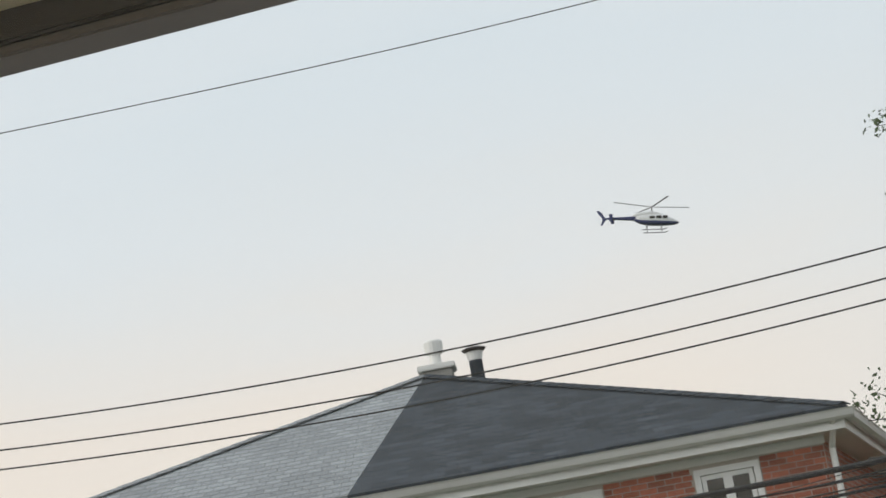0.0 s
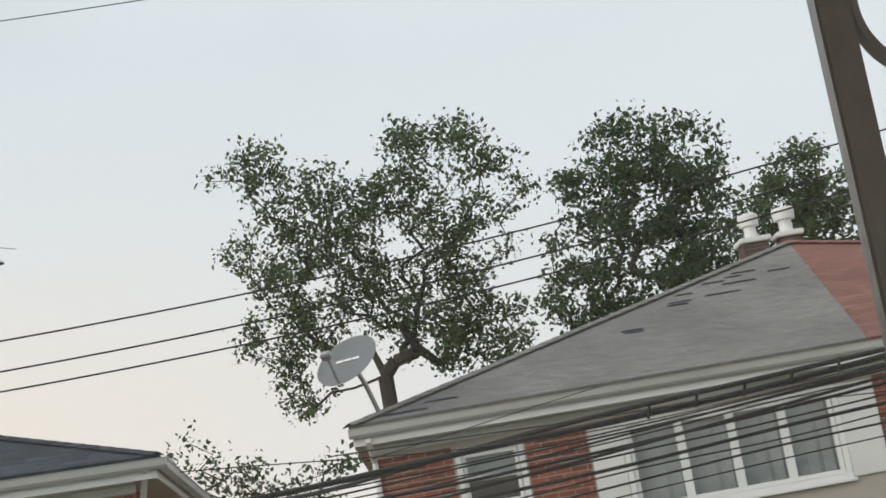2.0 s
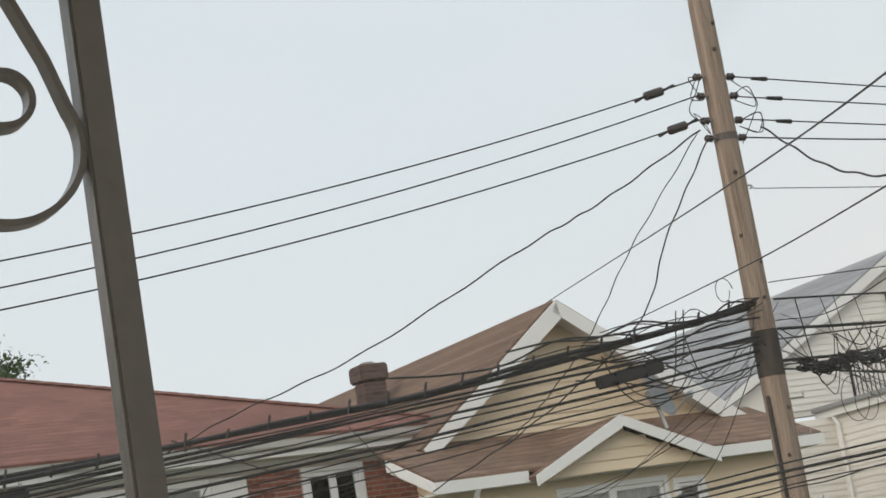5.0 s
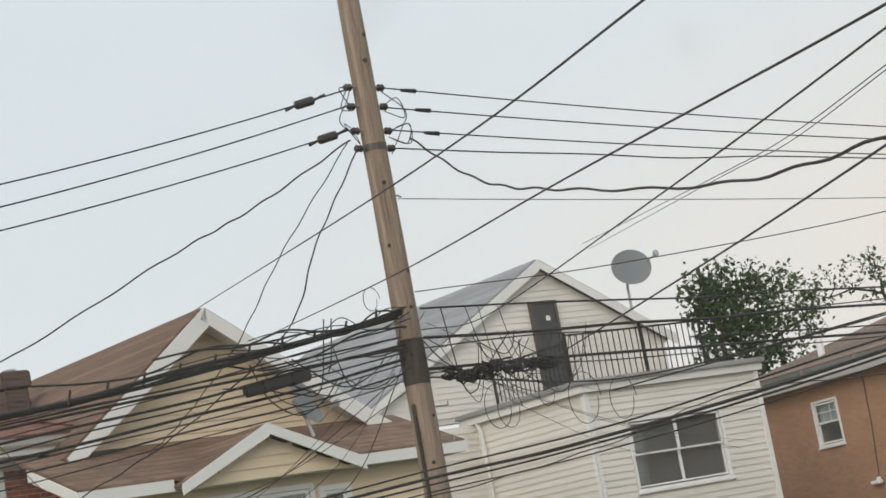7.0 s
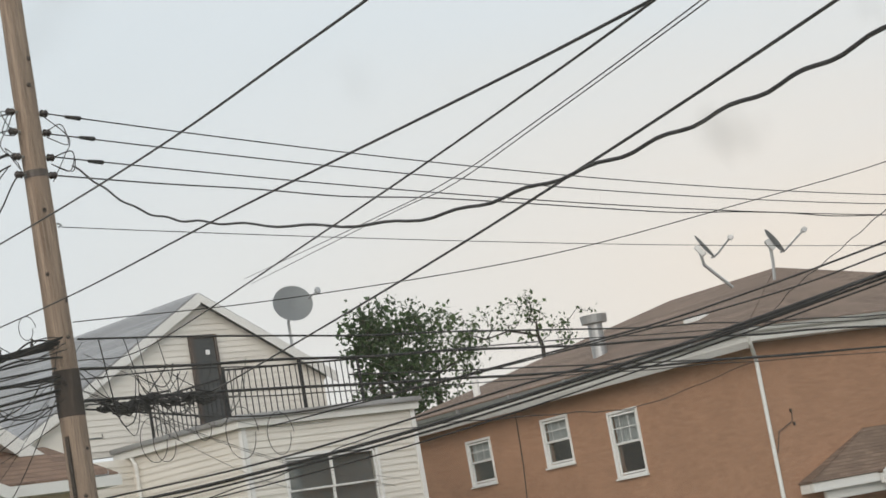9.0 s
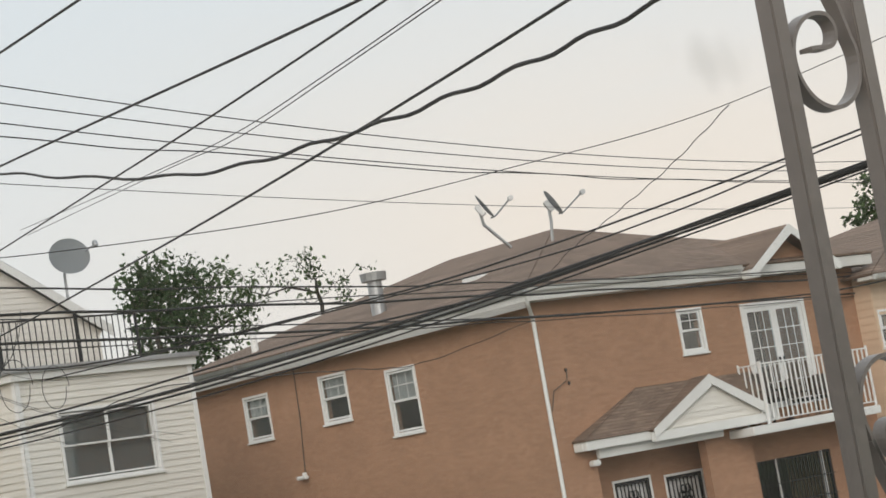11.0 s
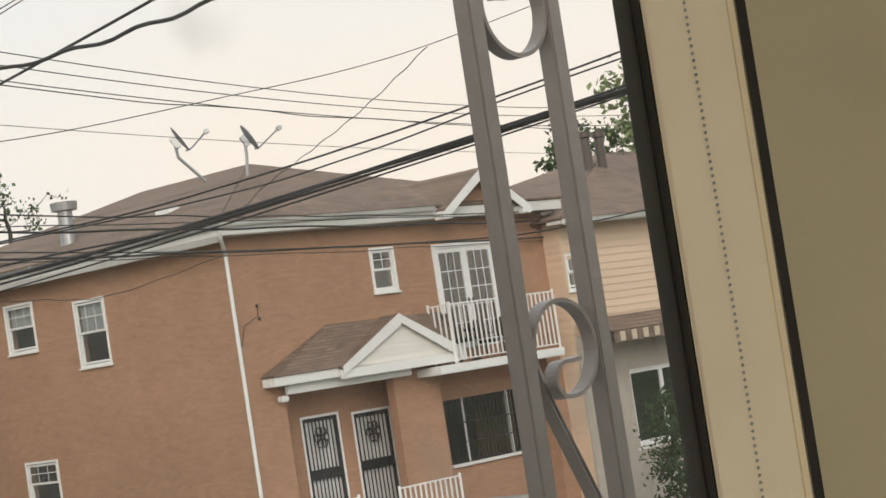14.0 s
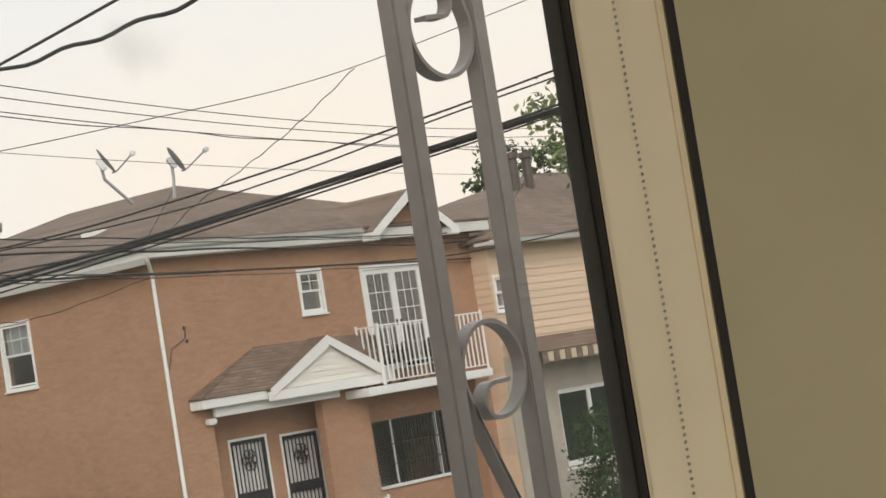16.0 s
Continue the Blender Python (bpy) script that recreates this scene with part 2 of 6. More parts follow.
M_LEAF = leafy("green_leaves", (0.075, 0.115, 0.045))
M_LEAF_DARK = leafy("dark_green_leaves", (0.055, 0.095, 0.036))
M_LEAF_LIGHT = leafy("light_green_leaves", (0.21, 0.26, 0.11))
M_BRICK_SOOT = coursed("sooty_brick", (0.10, 0.065, 0.055), (0.13, 0.11, 0.10), 0.214, 0.073, 0.011, 0.3, 0.9, 0.5, 0.2, "xyz")
M_ASPHALT = material("asphalt", (0.05, 0.05, 0.052), 0.9, 0.25, 4, 0.4, fine=80)
M_CONCRETE = material("concrete", (0.34, 0.33, 0.31), 0.9, 0.2, 4, 0.3, fine=50, per_piece=0.08)
M_GRASS = material("rough_grass", (0.055, 0.085, 0.03), 0.9, 0.4, 6, 0.6)
M_HELI_WHITE = material("white_aircraft_paint", (0.72, 0.73, 0.74), 0.3, 0.03, 2)
M_HELI_BLUE = material("dark_blue_aircraft_paint", (0.035, 0.045, 0.13), 0.3, 0.05, 2)
M_ROTOR = material("grey_rotor", (0.22, 0.22, 0.23), 0.5, 0.1, 2)
M_STONE = material("pale_stone_block", (0.50, 0.45, 0.38), 0.9, 0.2, 8, 0.5, per_piece=0.15)
M_JAMB = material("cream_window_jamb", (0.93, 0.81, 0.61), 0.45, 0.05, 4)
M_ROOM = material("olive_beige_wall_paint", (0.54, 0.475, 0.325), 0.8, 0.07, 5, 0.06, fine=40)
M_GASKET_GAP = material("dark_gasket_and_gap_shade", (0.03, 0.028, 0.024), 0.6, 0.15, 6)


# ---- mesh helpers ----
def part(name, bm, mat, parent=None, label=""):
    me = bpy.data.meshes.new(name)
    bmesh.ops.recalc_face_normals(bm, faces=bm.faces)
    bm.to_mesh(me)
    bm.free()
    me.materials.append(mat)
    ob = new(name, me)
    if parent:
        ob.parent = parent
    return tagged(ob, label)


def share(name, me, parent, m):
    ob = new(name, me)
    ob.parent = parent
    ob.matrix_local = m
    return ob


def thing(name, m, label, category, group="", kind=""):
    ob = new(name)
    ob.matrix_world = m
    return tagged(ob, label, category, group, kind)


def box(bm, x0, y0, z0, x1, y1, z1, m=None):
    v = [bm.verts.new(p) for p in ((x0, y0, z0), (x1, y0, z0), (x1, y1, z0), (x0, y1, z0), (x0, y0, z1), (x1, y0, z1), (x1, y1, z1), (x0, y1, z1))]
    for f in ((0, 3, 2, 1), (4, 5, 6, 7), (0, 1, 5, 4), (1, 2, 6, 5), (2, 3, 7, 6), (3, 0, 4, 7)):
        bm.faces.new([v[i] for i in f])
    if m:
        bmesh.ops.transform(bm, matrix=m, verts=v)
    return v


def boxes(*rows):
    bm = bmesh.new()
    for r in rows:
        box(bm, *r)
    return bm


def softbox(*rows, r=0.01):
    bm = boxes(*rows)
    bmesh.ops.bevel(bm, geom=bm.edges[:], offset=r, segments=2, affect="EDGES")
    return bm


def slab(bm, pts, thick, m=None):
    """A flat plate on the outline pts, thickened along its normal."""
    n = (Vector(pts[1]) - Vector(pts[0])).cross(Vector(pts[2]) - Vector(pts[0]))
    n = n.normalized() * thick
    a, b = [bm.verts.new(p) for p in pts], [bm.verts.new(Vector(p) + n) for p in pts]
    bm.faces.new(a[::-1])
    bm.faces.new(b)
    for i in range(len(pts)):
        j = (i + 1) % len(pts)
        bm.faces.new((a[i], a[j], b[j], b[i]))
    return bm


def tube(bm, pts, radii, sides=6, cap=True):
    rings = []
    for i, p in enumerate(pts):
        d = (Vector(pts[min(i + 1, len(pts) - 1)]) - Vector(pts[max(i - 1, 0)])).normalized()
        u = d.orthogonal().normalized() if i == 0 else (side - d * side.dot(d)).normalized()
        side = u
        w = d.cross(u)
        rings.append([bm.verts.new(Vector(p) + (u * math.cos(2 * math.pi * k / sides) + w * math.sin(2 * math.pi * k / sides)) * radii[i]) for k in range(sides)])
    for a, b in zip(rings, rings[1:]):
        for k in range(sides):
            bm.faces.new((a[k], a[(k + 1) % sides], b[(k + 1) % sides], b[k]))
    if cap:
        bm.faces.new(rings[0][::-1])
        bm.faces.new(rings[-1])
    return bm


def strip(bm, pts, normal_w, thick, y):
    """A flat bar of the given thickness that follows pts in the x-z plane, with depth from y[0] to y[1]."""
    rings = []
    for i, p in enumerate(pts):
        d = (Vector(pts[min(i + 1, len(pts) - 1)]) - Vector(pts[max(i - 1, 0)])).normalized()
        nn = Vector((-d.y, d.x)) * thick / 2
        q = Vector(p)
        rings.append([bm.verts.new(((q + s * nn).x, yy, (q + s * nn).y)) for s, yy in ((1, y[0]), (-1, y[0]), (-1, y[1]), (1, y[1]))])
    for a, b in zip(rings, rings[1:]):
        for k in range(4):
            bm.faces.new((a[k], a[(k + 1) % 4], b[(k + 1) % 4], b[k]))
    bm.faces.new(rings[0][::-1])
    bm.faces.new(rings[-1])
    return bm


def pierced(x0, x1, z0, z1, y0, y1, holes):
    """A wall as blocks round its openings (x0, x1, z0, z1)."""
    bm = bmesh.new()
    xs = sorted({x0, x1, *(v for h in holes for v in h[:2])})
    for a, b in zip(xs, xs[1:]):
        zs = [z0]
        for h in sorted(holes, key=lambda h: h[2]):
            if h[0] < b and h[1] > a:
                zs += [h[2], h[3]]
        zs.append(z1)
        for lo, hi in zip(zs[::2], zs[1::2]):
            if hi - lo > 1e-4:
                box(bm, a, y0, lo, b, y1, hi)
    bmesh.ops.remove_doubles(bm, verts=bm.verts[:], dist=1e-5)
    return bm


def frame_bm(x0, x1, z0, z1, w, y0, y1):
    return boxes((x0, y0, z0, x0 + w, y1, z1), (x1 - w, y0, z0, x1, y1, z1), (x0 + w, y0, z0, x1 - w, y1, z0 + w), (x0 + w, y0, z1 - w, x1 - w, y1, z1))


def window(parent, x0, x1, z0, z1, y, style="sash", behind=None, muntins=0, edge=0.075):
    """A window set in an opening whose outer wall face is at y. Its origin is the opening's lower left corner."""
    w = new("window")
    w.parent = parent
    w.location = (x0, y, z0)
    W, H = x1 - x0, z1 - z0
    part("window_frame", frame_bm(-0.04, W + 0.04, -0.03, H + 0.04, edge, -0.03, 0.09), M_VINYL, w)
    part("window_sill", softbox((-0.08, -0.07, -0.075, W + 0.08, 0.0, -0.032), r=0.008), M_WHITE, w)
    n = {"sash": 1, "double": 2, "quad": 4, "slider": 2}[style]
    cw = (W - 0.09) / n
    sw = 0.028 if style == "double" else 0.045
    for i in range(n):
        a = 0.045 + cw * i
        if style in ("sash", "double"):
            part("sash", frame_bm(a, a + cw, H / 2, H - 0.04, sw, 0.0, 0.035), M_VINYL, w)
            part("sash", frame_bm(a, a + cw, 0.05, H / 2 + sw * 0.7, sw, 0.037, 0.07), M_VINYL, w)
            part("pane", boxes((a + 0.04, 0.012, H / 2 + 0.04, a + cw - 0.04, 0.018, H - 0.08)), M_GLASS, w).visible_shadow = False
            part("pane", boxes((a + 0.04, 0.048, 0.09, a + cw - 0.04, 0.054, H / 2)), M_GLASS, w).visible_shadow = False
            if muntins:
                bars = [(a + cw * q / muntins - 0.009, 0.004, H / 2 + 0.045, a + cw * q / muntins + 0.009, 0.011, H - 0.085) for q in range(1, muntins)]
                part("muntin", boxes((a + 0.045, 0.003, H * 0.75 - 0.009, a + cw - 0.045, 0.0105, H * 0.75 + 0.009), *bars), M_VINYL, w)
        else:
            part("sash", frame_bm(a, a + cw, 0.05, H - 0.04, 0.055, 0.0, 0.05), M_VINYL, w)
            part("pane", boxes((a + 0.05, 0.02, 0.1, a + cw - 0.05, 0.026, H - 0.09)), M_GLASS, w).visible_shadow = False
    if behind:
        top, mat = behind
        bm = bmesh.new()
        steps = 40
        for a, b in ((0.06, W - 0.06),):
            cols = [[bm.verts.new((a + (b - a) * q / steps, 0.12 + (0.0 if mat in (M_SCREEN, M_BLIND) else 0.018) * math.sin(q * 1.9), zz)) for zz in (H * top, H - 0.05)] for q in range(steps + 1)]
            for p, q in zip(cols, cols[1:]):
                bm.faces.new((p[0], q[0], q[1], p[1]))
        bmesh.ops.solidify(bm, geom=bm.faces[:], thickness=0.004)
        part("curtain", bm, mat, w)
    return w


def bricks(parent, areas, y, mat, limit, length=0.203, high=0.062, gap=0.011):
    """Single bricks in running bond over areas (x0, x1, z0, z1), proud of the mortar at y; those past the limit in one mesh."""
    me = bpy.data.meshes.new("brick")
    bm = softbox((0, -0.010, 0, length, 0.02, high), r=0.004)
    bm.to_mesh(me)
    bm.free()
    me.materials.append(mat)
    rng = random.Random(5)
    spots = []
    for x0, x1, z0, z1 in areas:
        row = 0
        z = z1 - high
        while z > z0 - 0.001:
            x = x0 - (length + gap) / 2 * (row % 2)
            while x < x1 - 0.02:
                a, b = max(x, x0), min(x + length, x1)
                if b - a > 0.03:
                    spots.append((a, b - a, z))
                x += length + gap
            z -= high + gap
            row += 1
    rest = bmesh.new()
    for i, (x, ln, z) in enumerate(spots):
        dy = rng.uniform(-0.003, 0.003)
        if i < limit:
            share("brick", me, parent, Matrix.Translation((x, y + dy, z)) @ Matrix.Diagonal((ln / length, 1, 1, 1)))
        else:
            box(rest, x, y + dy - 0.01, z, x + ln, y + 0.02, z + high)
    if len(spots) > limit:
        tagged(part("brickwork", rest, mat, parent), kind="stuff")
    else:
        rest.free()


def boards(parent, mat, rows, y, outline, step=0.115, name="clapboard"):
    """Lapped siding boards between z limits; outline(z) gives the stretches of x at that height."""
    z0, z1 = rows
    z = z0
    while z < z1 - 0.02:
        h = min(step, z1 - z)
        for a, b in outline(z + h / 2):
            if b - a > 0.03:
                bm = bmesh.new()
                v = [bm.verts.new(p) for p in ((a, y - 0.024, z), (b, y - 0.024, z), (b, y - 0.006, z + h), (a, y - 0.006, z + h), (a, y, z), (b, y, z), (b, y, z + h), (a, y, z + h))]
                for f in ((0, 1, 2, 3), (4, 7, 6, 5), (0, 4, 5, 1), (3, 2, 6, 7), (0, 3, 7, 4), (1, 5, 6, 2)):
                    bm.faces.new([v[i] for i in f])
                part(name, bm, mat, parent)
        z += step


def minus(a, b, z, holes):
    """The stretch a to b without the openings at height z."""
    out = [(a, b)]
    for x0, x1, z0, z1 in holes:
        if z0 < z < z1:
            out = [q for p in out for q in ((p[0], min(p[1], x0)), (max(p[0], x1), p[1])) if q[1] > q[0]]
    return out


def gutter(parent, p0, p1, mat=M_GUTTER):
    """A hanging gutter along x from p0 to p1 (x, y, z of its top back edge)."""
    prof = [(0, 0), (0, -0.11), (-0.06, -0.125), (-0.10, -0.09), (-0.12, -0.02), (-0.135, 0.0), (-0.12, 0.0), (-0.105, -0.02), (-0.085, -0.08), (-0.055, -0.105), (-0.012, -0.095), (-0.012, 0)]
    bm = bmesh.new()
    ends = [[bm.verts.new((x, y + a, z + b)) for a, b in prof] for x, y, z in (p0, p1)]
    for i in range(len(prof)):
        j = (i + 1) % len(prof)
        bm.faces.new((ends[0][i], ends[0][j], ends[1][j], ends[1][i]))
    bm.faces.new(ends[0])
    bm.faces.new(ends[1][::-1])
    return part("gutter", bm, mat, parent)


def downpipe(parent, pts, r=0.045, mat=M_WHITE):
    bm = tube(bmesh.new(), pts, [r] * len(pts), 8)
    return part("downpipe", bm, mat, parent, "white painted downpipe")


# ---- ground ----
ground = part("ground", boxes((-900, -900, -0.5, 900, 900, -0.02)), M_GRASS)
tagged(ground, "rough grassy ground reaching the horizon", "ground", kind="structure")
STREET = pose(0, 0, 0, 0, 0, 24)


def setting(name, bm, mat, label, category):
    ob = part(name, bm, mat)
    ob.matrix_world = STREET
    return tagged(ob, label, category, kind="structure")


setting("road", boxes((-160, 6.0, -0.3, 200, 14.5, 0.0)), M_ASPHALT, "worn asphalt street between the houses", "road")
pave_far = setting("pavement_far", boxes((-160, 14.7, -0.3, 200, 17.6, 0.14)), M_CONCRETE, "concrete pavement along the far houses", "pavement")
pave_near = setting("pavement_near", boxes((-160, 3.0, -0.3, 200, 5.8, 0.14)), M_CONCRETE, "concrete pavement along the near houses", "pavement")
setting("kerb_far", softbox((-160, 14.5, -0.3, 200, 14.7, 0.15), r=0.02), M_CONCRETE, "concrete kerb", "kerb")
setting("kerb_near", softbox((-160, 5.8, -0.3, 200, 6.0, 0.15), r=0.02), M_CONCRETE, "concrete kerb", "kerb")


# ---- the pairs of brick houses with pyramid roofs ----
def lean_box(x0, y0, z0, x1, y1, z1, k):
    """A box whose long sides run off by k along x for each metre of depth."""
    bm = bmesh.new()
    box(bm, x0, y0, z0, x1, y1, z1, Matrix(((1, k, 0, -k * y0), (0, 1, 0, 0), (0, 0, 1, 0), (0, 0, 0, 1))))
    return bm


def brick_pair(o, az, x0, x1, party, apex, mats, label, small, bays, brick_areas, brick_mat, limit, mortar, ZE=7.5, kl=0.0, kr=0.0):
    """A pair of houses under one hipped roof. Eaves from x0 to x1 at y = 0, the roof's top at apex; kl and kr: how far the end walls run off square."""
    h = thing("house", pose(*o, 0, 0, 0, az), label, "house")
    wx0, wx1, wy0, wy1, top = x0 + 0.25, x1 - 0.25, 0.4, 9.6, ZE - 0.22
    dep = wy1 + 0.46
    holes = [s[:4] for s in small] + [b[1:5] for b in bays]
    part("front_wall", pierced(wx0, wx1, 0, top, wy0, wy0 + 0.25, holes), mortar, h, "brick wall with pale mortar joints")
    part("side_wall", lean_box(wx0, wy0 + 0.25, 0, wx0 + 0.25, wy1, top, kl), coursed_wall(brick_mat), h)
    part("side_wall", lean_box(wx1 - 0.25, wy0 + 0.25, 0, wx1, wy1, top, kr), coursed_wall(brick_mat), h)
    part("back_wall", boxes((wx0 + 0.25 + kl * 9, wy1 - 0.25, 0, wx1 - 0.25 + kr * 8.9, wy1, top)), M_MORTAR, h)
    # floor and partition coloured near-black so the rooms look unlit through the glass
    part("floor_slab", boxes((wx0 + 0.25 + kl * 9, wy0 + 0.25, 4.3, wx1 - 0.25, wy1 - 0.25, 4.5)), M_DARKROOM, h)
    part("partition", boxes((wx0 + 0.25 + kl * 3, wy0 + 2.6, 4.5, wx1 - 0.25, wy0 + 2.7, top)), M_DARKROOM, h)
    bm = bmesh.new()
    slab(bm, ((x0, 0.02, top), (x1, 0.02, top), (x1 + kr * dep, dep, top), (x0 + kl * dep, dep, top)), 0.05)
    part("soffit", bm, M_SOFFIT, h, "pale painted soffit boards")
    part("frieze", boxes((wx0 - 0.02, wy0 - 0.03, top - 0.10, wx1 + 0.02, wy0 - 0.002, top - 0.003)), M_WHITE, h)
    part("fascia", boxes((x0, 0.0, top - 0.004, x1, 0.018, ZE - 0.02)), M_WHITE, h, "white fascia board")
    part("fascia", lean_box(x0, 0.02, top - 0.004, x0 + 0.02, dep, ZE - 0.02, kl), M_WHITE, h, "white fascia board")
    part("fascia", lean_box(x1 - 0.02, 0.02, top - 0.004, x1, dep, ZE - 0.02, kr), M_WHITE, h, "white fascia board")
    gutter(h, (x0 - 0.05, -0.004, ZE), (x1 + 0.12, -0.004, ZE))
    side_gutter = gutter(h, (0, -0.004, ZE), (dep, -0.004, ZE))
    side_gutter.matrix_local = pose(x1 + 0.006, 0.0, 0, 0, 0, 90 - math.degrees(math.atan(kr)))
    a = apex
    corners = [(x0 - 0.03, -0.06, ZE), (party, -0.06, ZE), (x1 + 0.03, -0.06, ZE), (x1 + 0.03 + kr * dep, dep, ZE), (x0 - 0.03 + kl * dep, dep, ZE)]
    left, right = bmesh.new(), bmesh.new()
    slab(left, (corners[0], corners[1], a), 0.05)
    slab(left, (corners[4], corners[0], a), 0.05)
    for p, q in ((1, 2), (2, 3), (3, 4)):
        slab(right, (corners[p], corners[q], a), 0.05)
    part("roof", left, mats[0], h, "weathered paler shingles")
    part("roof", right, mats[1], h, "newer shingles in another colour")
    # hip caps
    for p, q, m in ((corners[0], a, mats[0]), (corners[2], a, mats[1])):
        p, q = Vector(p) + Vector((0, 0, 0.05)), Vector(q) + Vector((0, 0, 0.06))
        n = 34
        bm = bmesh.new()
        d = (q - p) / n
        side = d.cross(Vector((0, 0, 1))).normalized() * 0.13
        for i in range(n):
            s, e = p + d * i, p + d * (i + 1.15)
            up = Vector((0, 0, 0.014))
            slab(bm, [tuple(v) for v in (s - side - up * 2 + up, s + up * 1.6, e + up, e - side - up * 2)], 0.012)
            slab(bm, [tuple(v) for v in (s + up * 1.6, s + side - up * 2 + up, e + side - up * 2, e + up)], 0.012)
        part("hip_cap", bm, m, h)
    for s in small:
        window(h, *s[:4], wy0, s[4], s[5])
    for pa, b0, b1, z0, z1, pb in bays:
        window(h, b0, b1, z0, z1, wy0, "quad", (0.02, M_CURTAIN))
        for u, v in ((pa, b0 - 0.045), (b1 + 0.045, pb)):
            part("shutter_panel", softbox((u, wy0 - 0.035, z0 - 0.02, v, wy0 - 0.004, z1 + 0.04), r=0.008), M_WHITE, h, "white side panel of the wide window")
    bricks(h, brick_areas, wy0, brick_mat, limit)
    return h


COURSED = {}


def coursed_wall(mat):
    if mat.name not in COURSED:
        c = {"red_brick": (0.40, 0.125, 0.075), "dark_red_brick": (0.27, 0.092, 0.06)}[mat.name]
        COURSED[mat.name] = coursed(mat.name + "_courses", c, (0.36, 0.30, 0.25), 0.214, 0.073, 0.011, 0.25, 0.9, 0.5, 0.2, "xyz")
    return COURSED[mat.name]


def frame_like(x0, x1, y0, y1, z0, z1, w=0.02):
    return boxes((x0, y0, z0, x1, y0 + w, z1), (x0, y1 - w, z0, x1, y1, z1), (x0, y0 + w, z0, x0 + w, y1 - w, z1), (x1 - w, y0 + w, z0, x1, y1 - w, z1))


house_a = brick_pair((-11.893, 21.633), 37, -12.0, 0.0, -6.0, (-5.11, 5.0, 9.62), (M_SHINGLE_PALE, M_SHINGLE_DARK),
    "red brick pair of houses, charcoal and pale grey roof",
    [(-1.82, -1.10, 6.28, 7.09, "slider", None), (-10.6, -9.8, 6.28, 7.09, "slider", None)],
    [(-6.9, -6.4, -3.5, 5.9, 7.08, -2.98)],
    [(-2.96, -1.88, 6.0, 7.16), (-1.04, -0.26, 6.0, 7.16), (-1.88, -1.04, 5.9, 6.2)], M_BRICK, 240, M_MORTAR, 7.5, 0.0, 0.25)
house_b = brick_pair((-10.025, 23.525), 26, -0.08, 14.42, 6.67, (7.36, 5.0, 9.82), (M_SHINGLE_GREY, M_SHINGLE_RED),
    "dark red brick pair of houses, grey and red roof",
    [(1.22, 2.03, 6.31, 7.08, "sash", (0.5, M_BLIND)), (12.01, 12.93, 6.3, 7.13, "slider", None)],
    [(2.92, 3.38, 6.2, 5.92, 7.08, 6.74), (7.1, 7.55, 10.5, 5.92, 7.12, 11.1)],
    [(2.10, 2.90, 5.9, 7.16), (0.18, 1.15, 6.1, 7.16), (11.12, 11.95, 6.1, 7.16), (13.0, 14.15, 6.1, 7.16), (1.15, 2.10, 5.9, 6.24), (6.76, 7.08, 6.0, 7.16)], M_BRICK_B, 260, M_MORTAR, 7.55, 0.09, 0.0)


def ring_stack(bm, x, y, levels, sides=16):
    """A turned stack of (z, radius) levels."""
    rings = [[bm.verts.new((x + r * math.cos(2 * math.pi * k / sides), y + r * math.sin(2 * math.pi * k / sides), z)) for k in range(sides)] for z, r in levels]
    for a, b in zip(rings, rings[1:]):
        for k in range(sides):
            bm.faces.new((a[k], a[(k + 1) % sides], b[(k + 1) % sides], b[k]))
    bm.faces.new(rings[0][::-1])
    bm.faces.new(rings[-1])
    return bm


def chimney_pot(house, x, y, z0, zs, w, base_mat, pot_mat, r, cap_z):
    c = new("chimney")
    c.parent = house
    part("chimney_stack", softbox((x - w / 2, y - w / 2, z0, x + w / 2, y + w / 2, zs), r=0.015), base_mat, c)
    part("chimney_slab", softbox((x - w / 2 - 0.05, y - w / 2 - 0.05, zs + 0.002, x + w / 2 + 0.05, y + w / 2 + 0.05, zs + 0.09), r=0.015), M_WHITE, c, "white painted slab")
    part("chimney_pot", ring_stack(bmesh.new(), x, y, [(zs + 0.092, r), (cap_z - 0.2, r * 0.92), (cap_z - 0.19, r * 1.5), (cap_z - 0.03, r * 1.62), (cap_z, r * 1.45)]), pot_mat, c, "round pale chimney pot with a wide rim")
    return c


def roof_vent(house, x, y, z0, z1, r):
    v = new("roof_vent")
    v.parent = house
    part("flue", ring_stack(bmesh.new(), x, y, [(z0, r), (z1 - 0.2, r)]), M_SHINGLE_DARK, v, "dark flue pipe")
    part("collar", ring_stack(bmesh.new(), x, y, [(z1 - 0.198, r * 1.05), (z1 - 0.07, r * 1.3)]), M_VINYL, v)
    part("cowl", ring_stack(bmesh.new(), x, y, [(z1 - 0.068, r * 1.5), (z1 - 0.03, r * 1.9), (z1, r * 1.2)]), M_TRIM_BROWN, v, "brown rain cowl")


chimney_pot(house_a, -4.92, 5.2, 9.3, 9.73, 0.46, M_CONCRETE, M_WHITE, 0.09, 10.20)
roof_vent(house_a, -4.34, 5.2, 9.0, 10.0, 0.10)
chimney_pot(house_b, 7.07, 6.0, 9.2, 10.1, 0.42, M_BRICK_SOOT, M_WHITE, 0.105, 10.59)
chimney_pot(house_b, 7.66, 6.0, 9.2, 10.12, 0.34, M_BRICK_SOOT, M_WHITE, 0.115, 10.61)
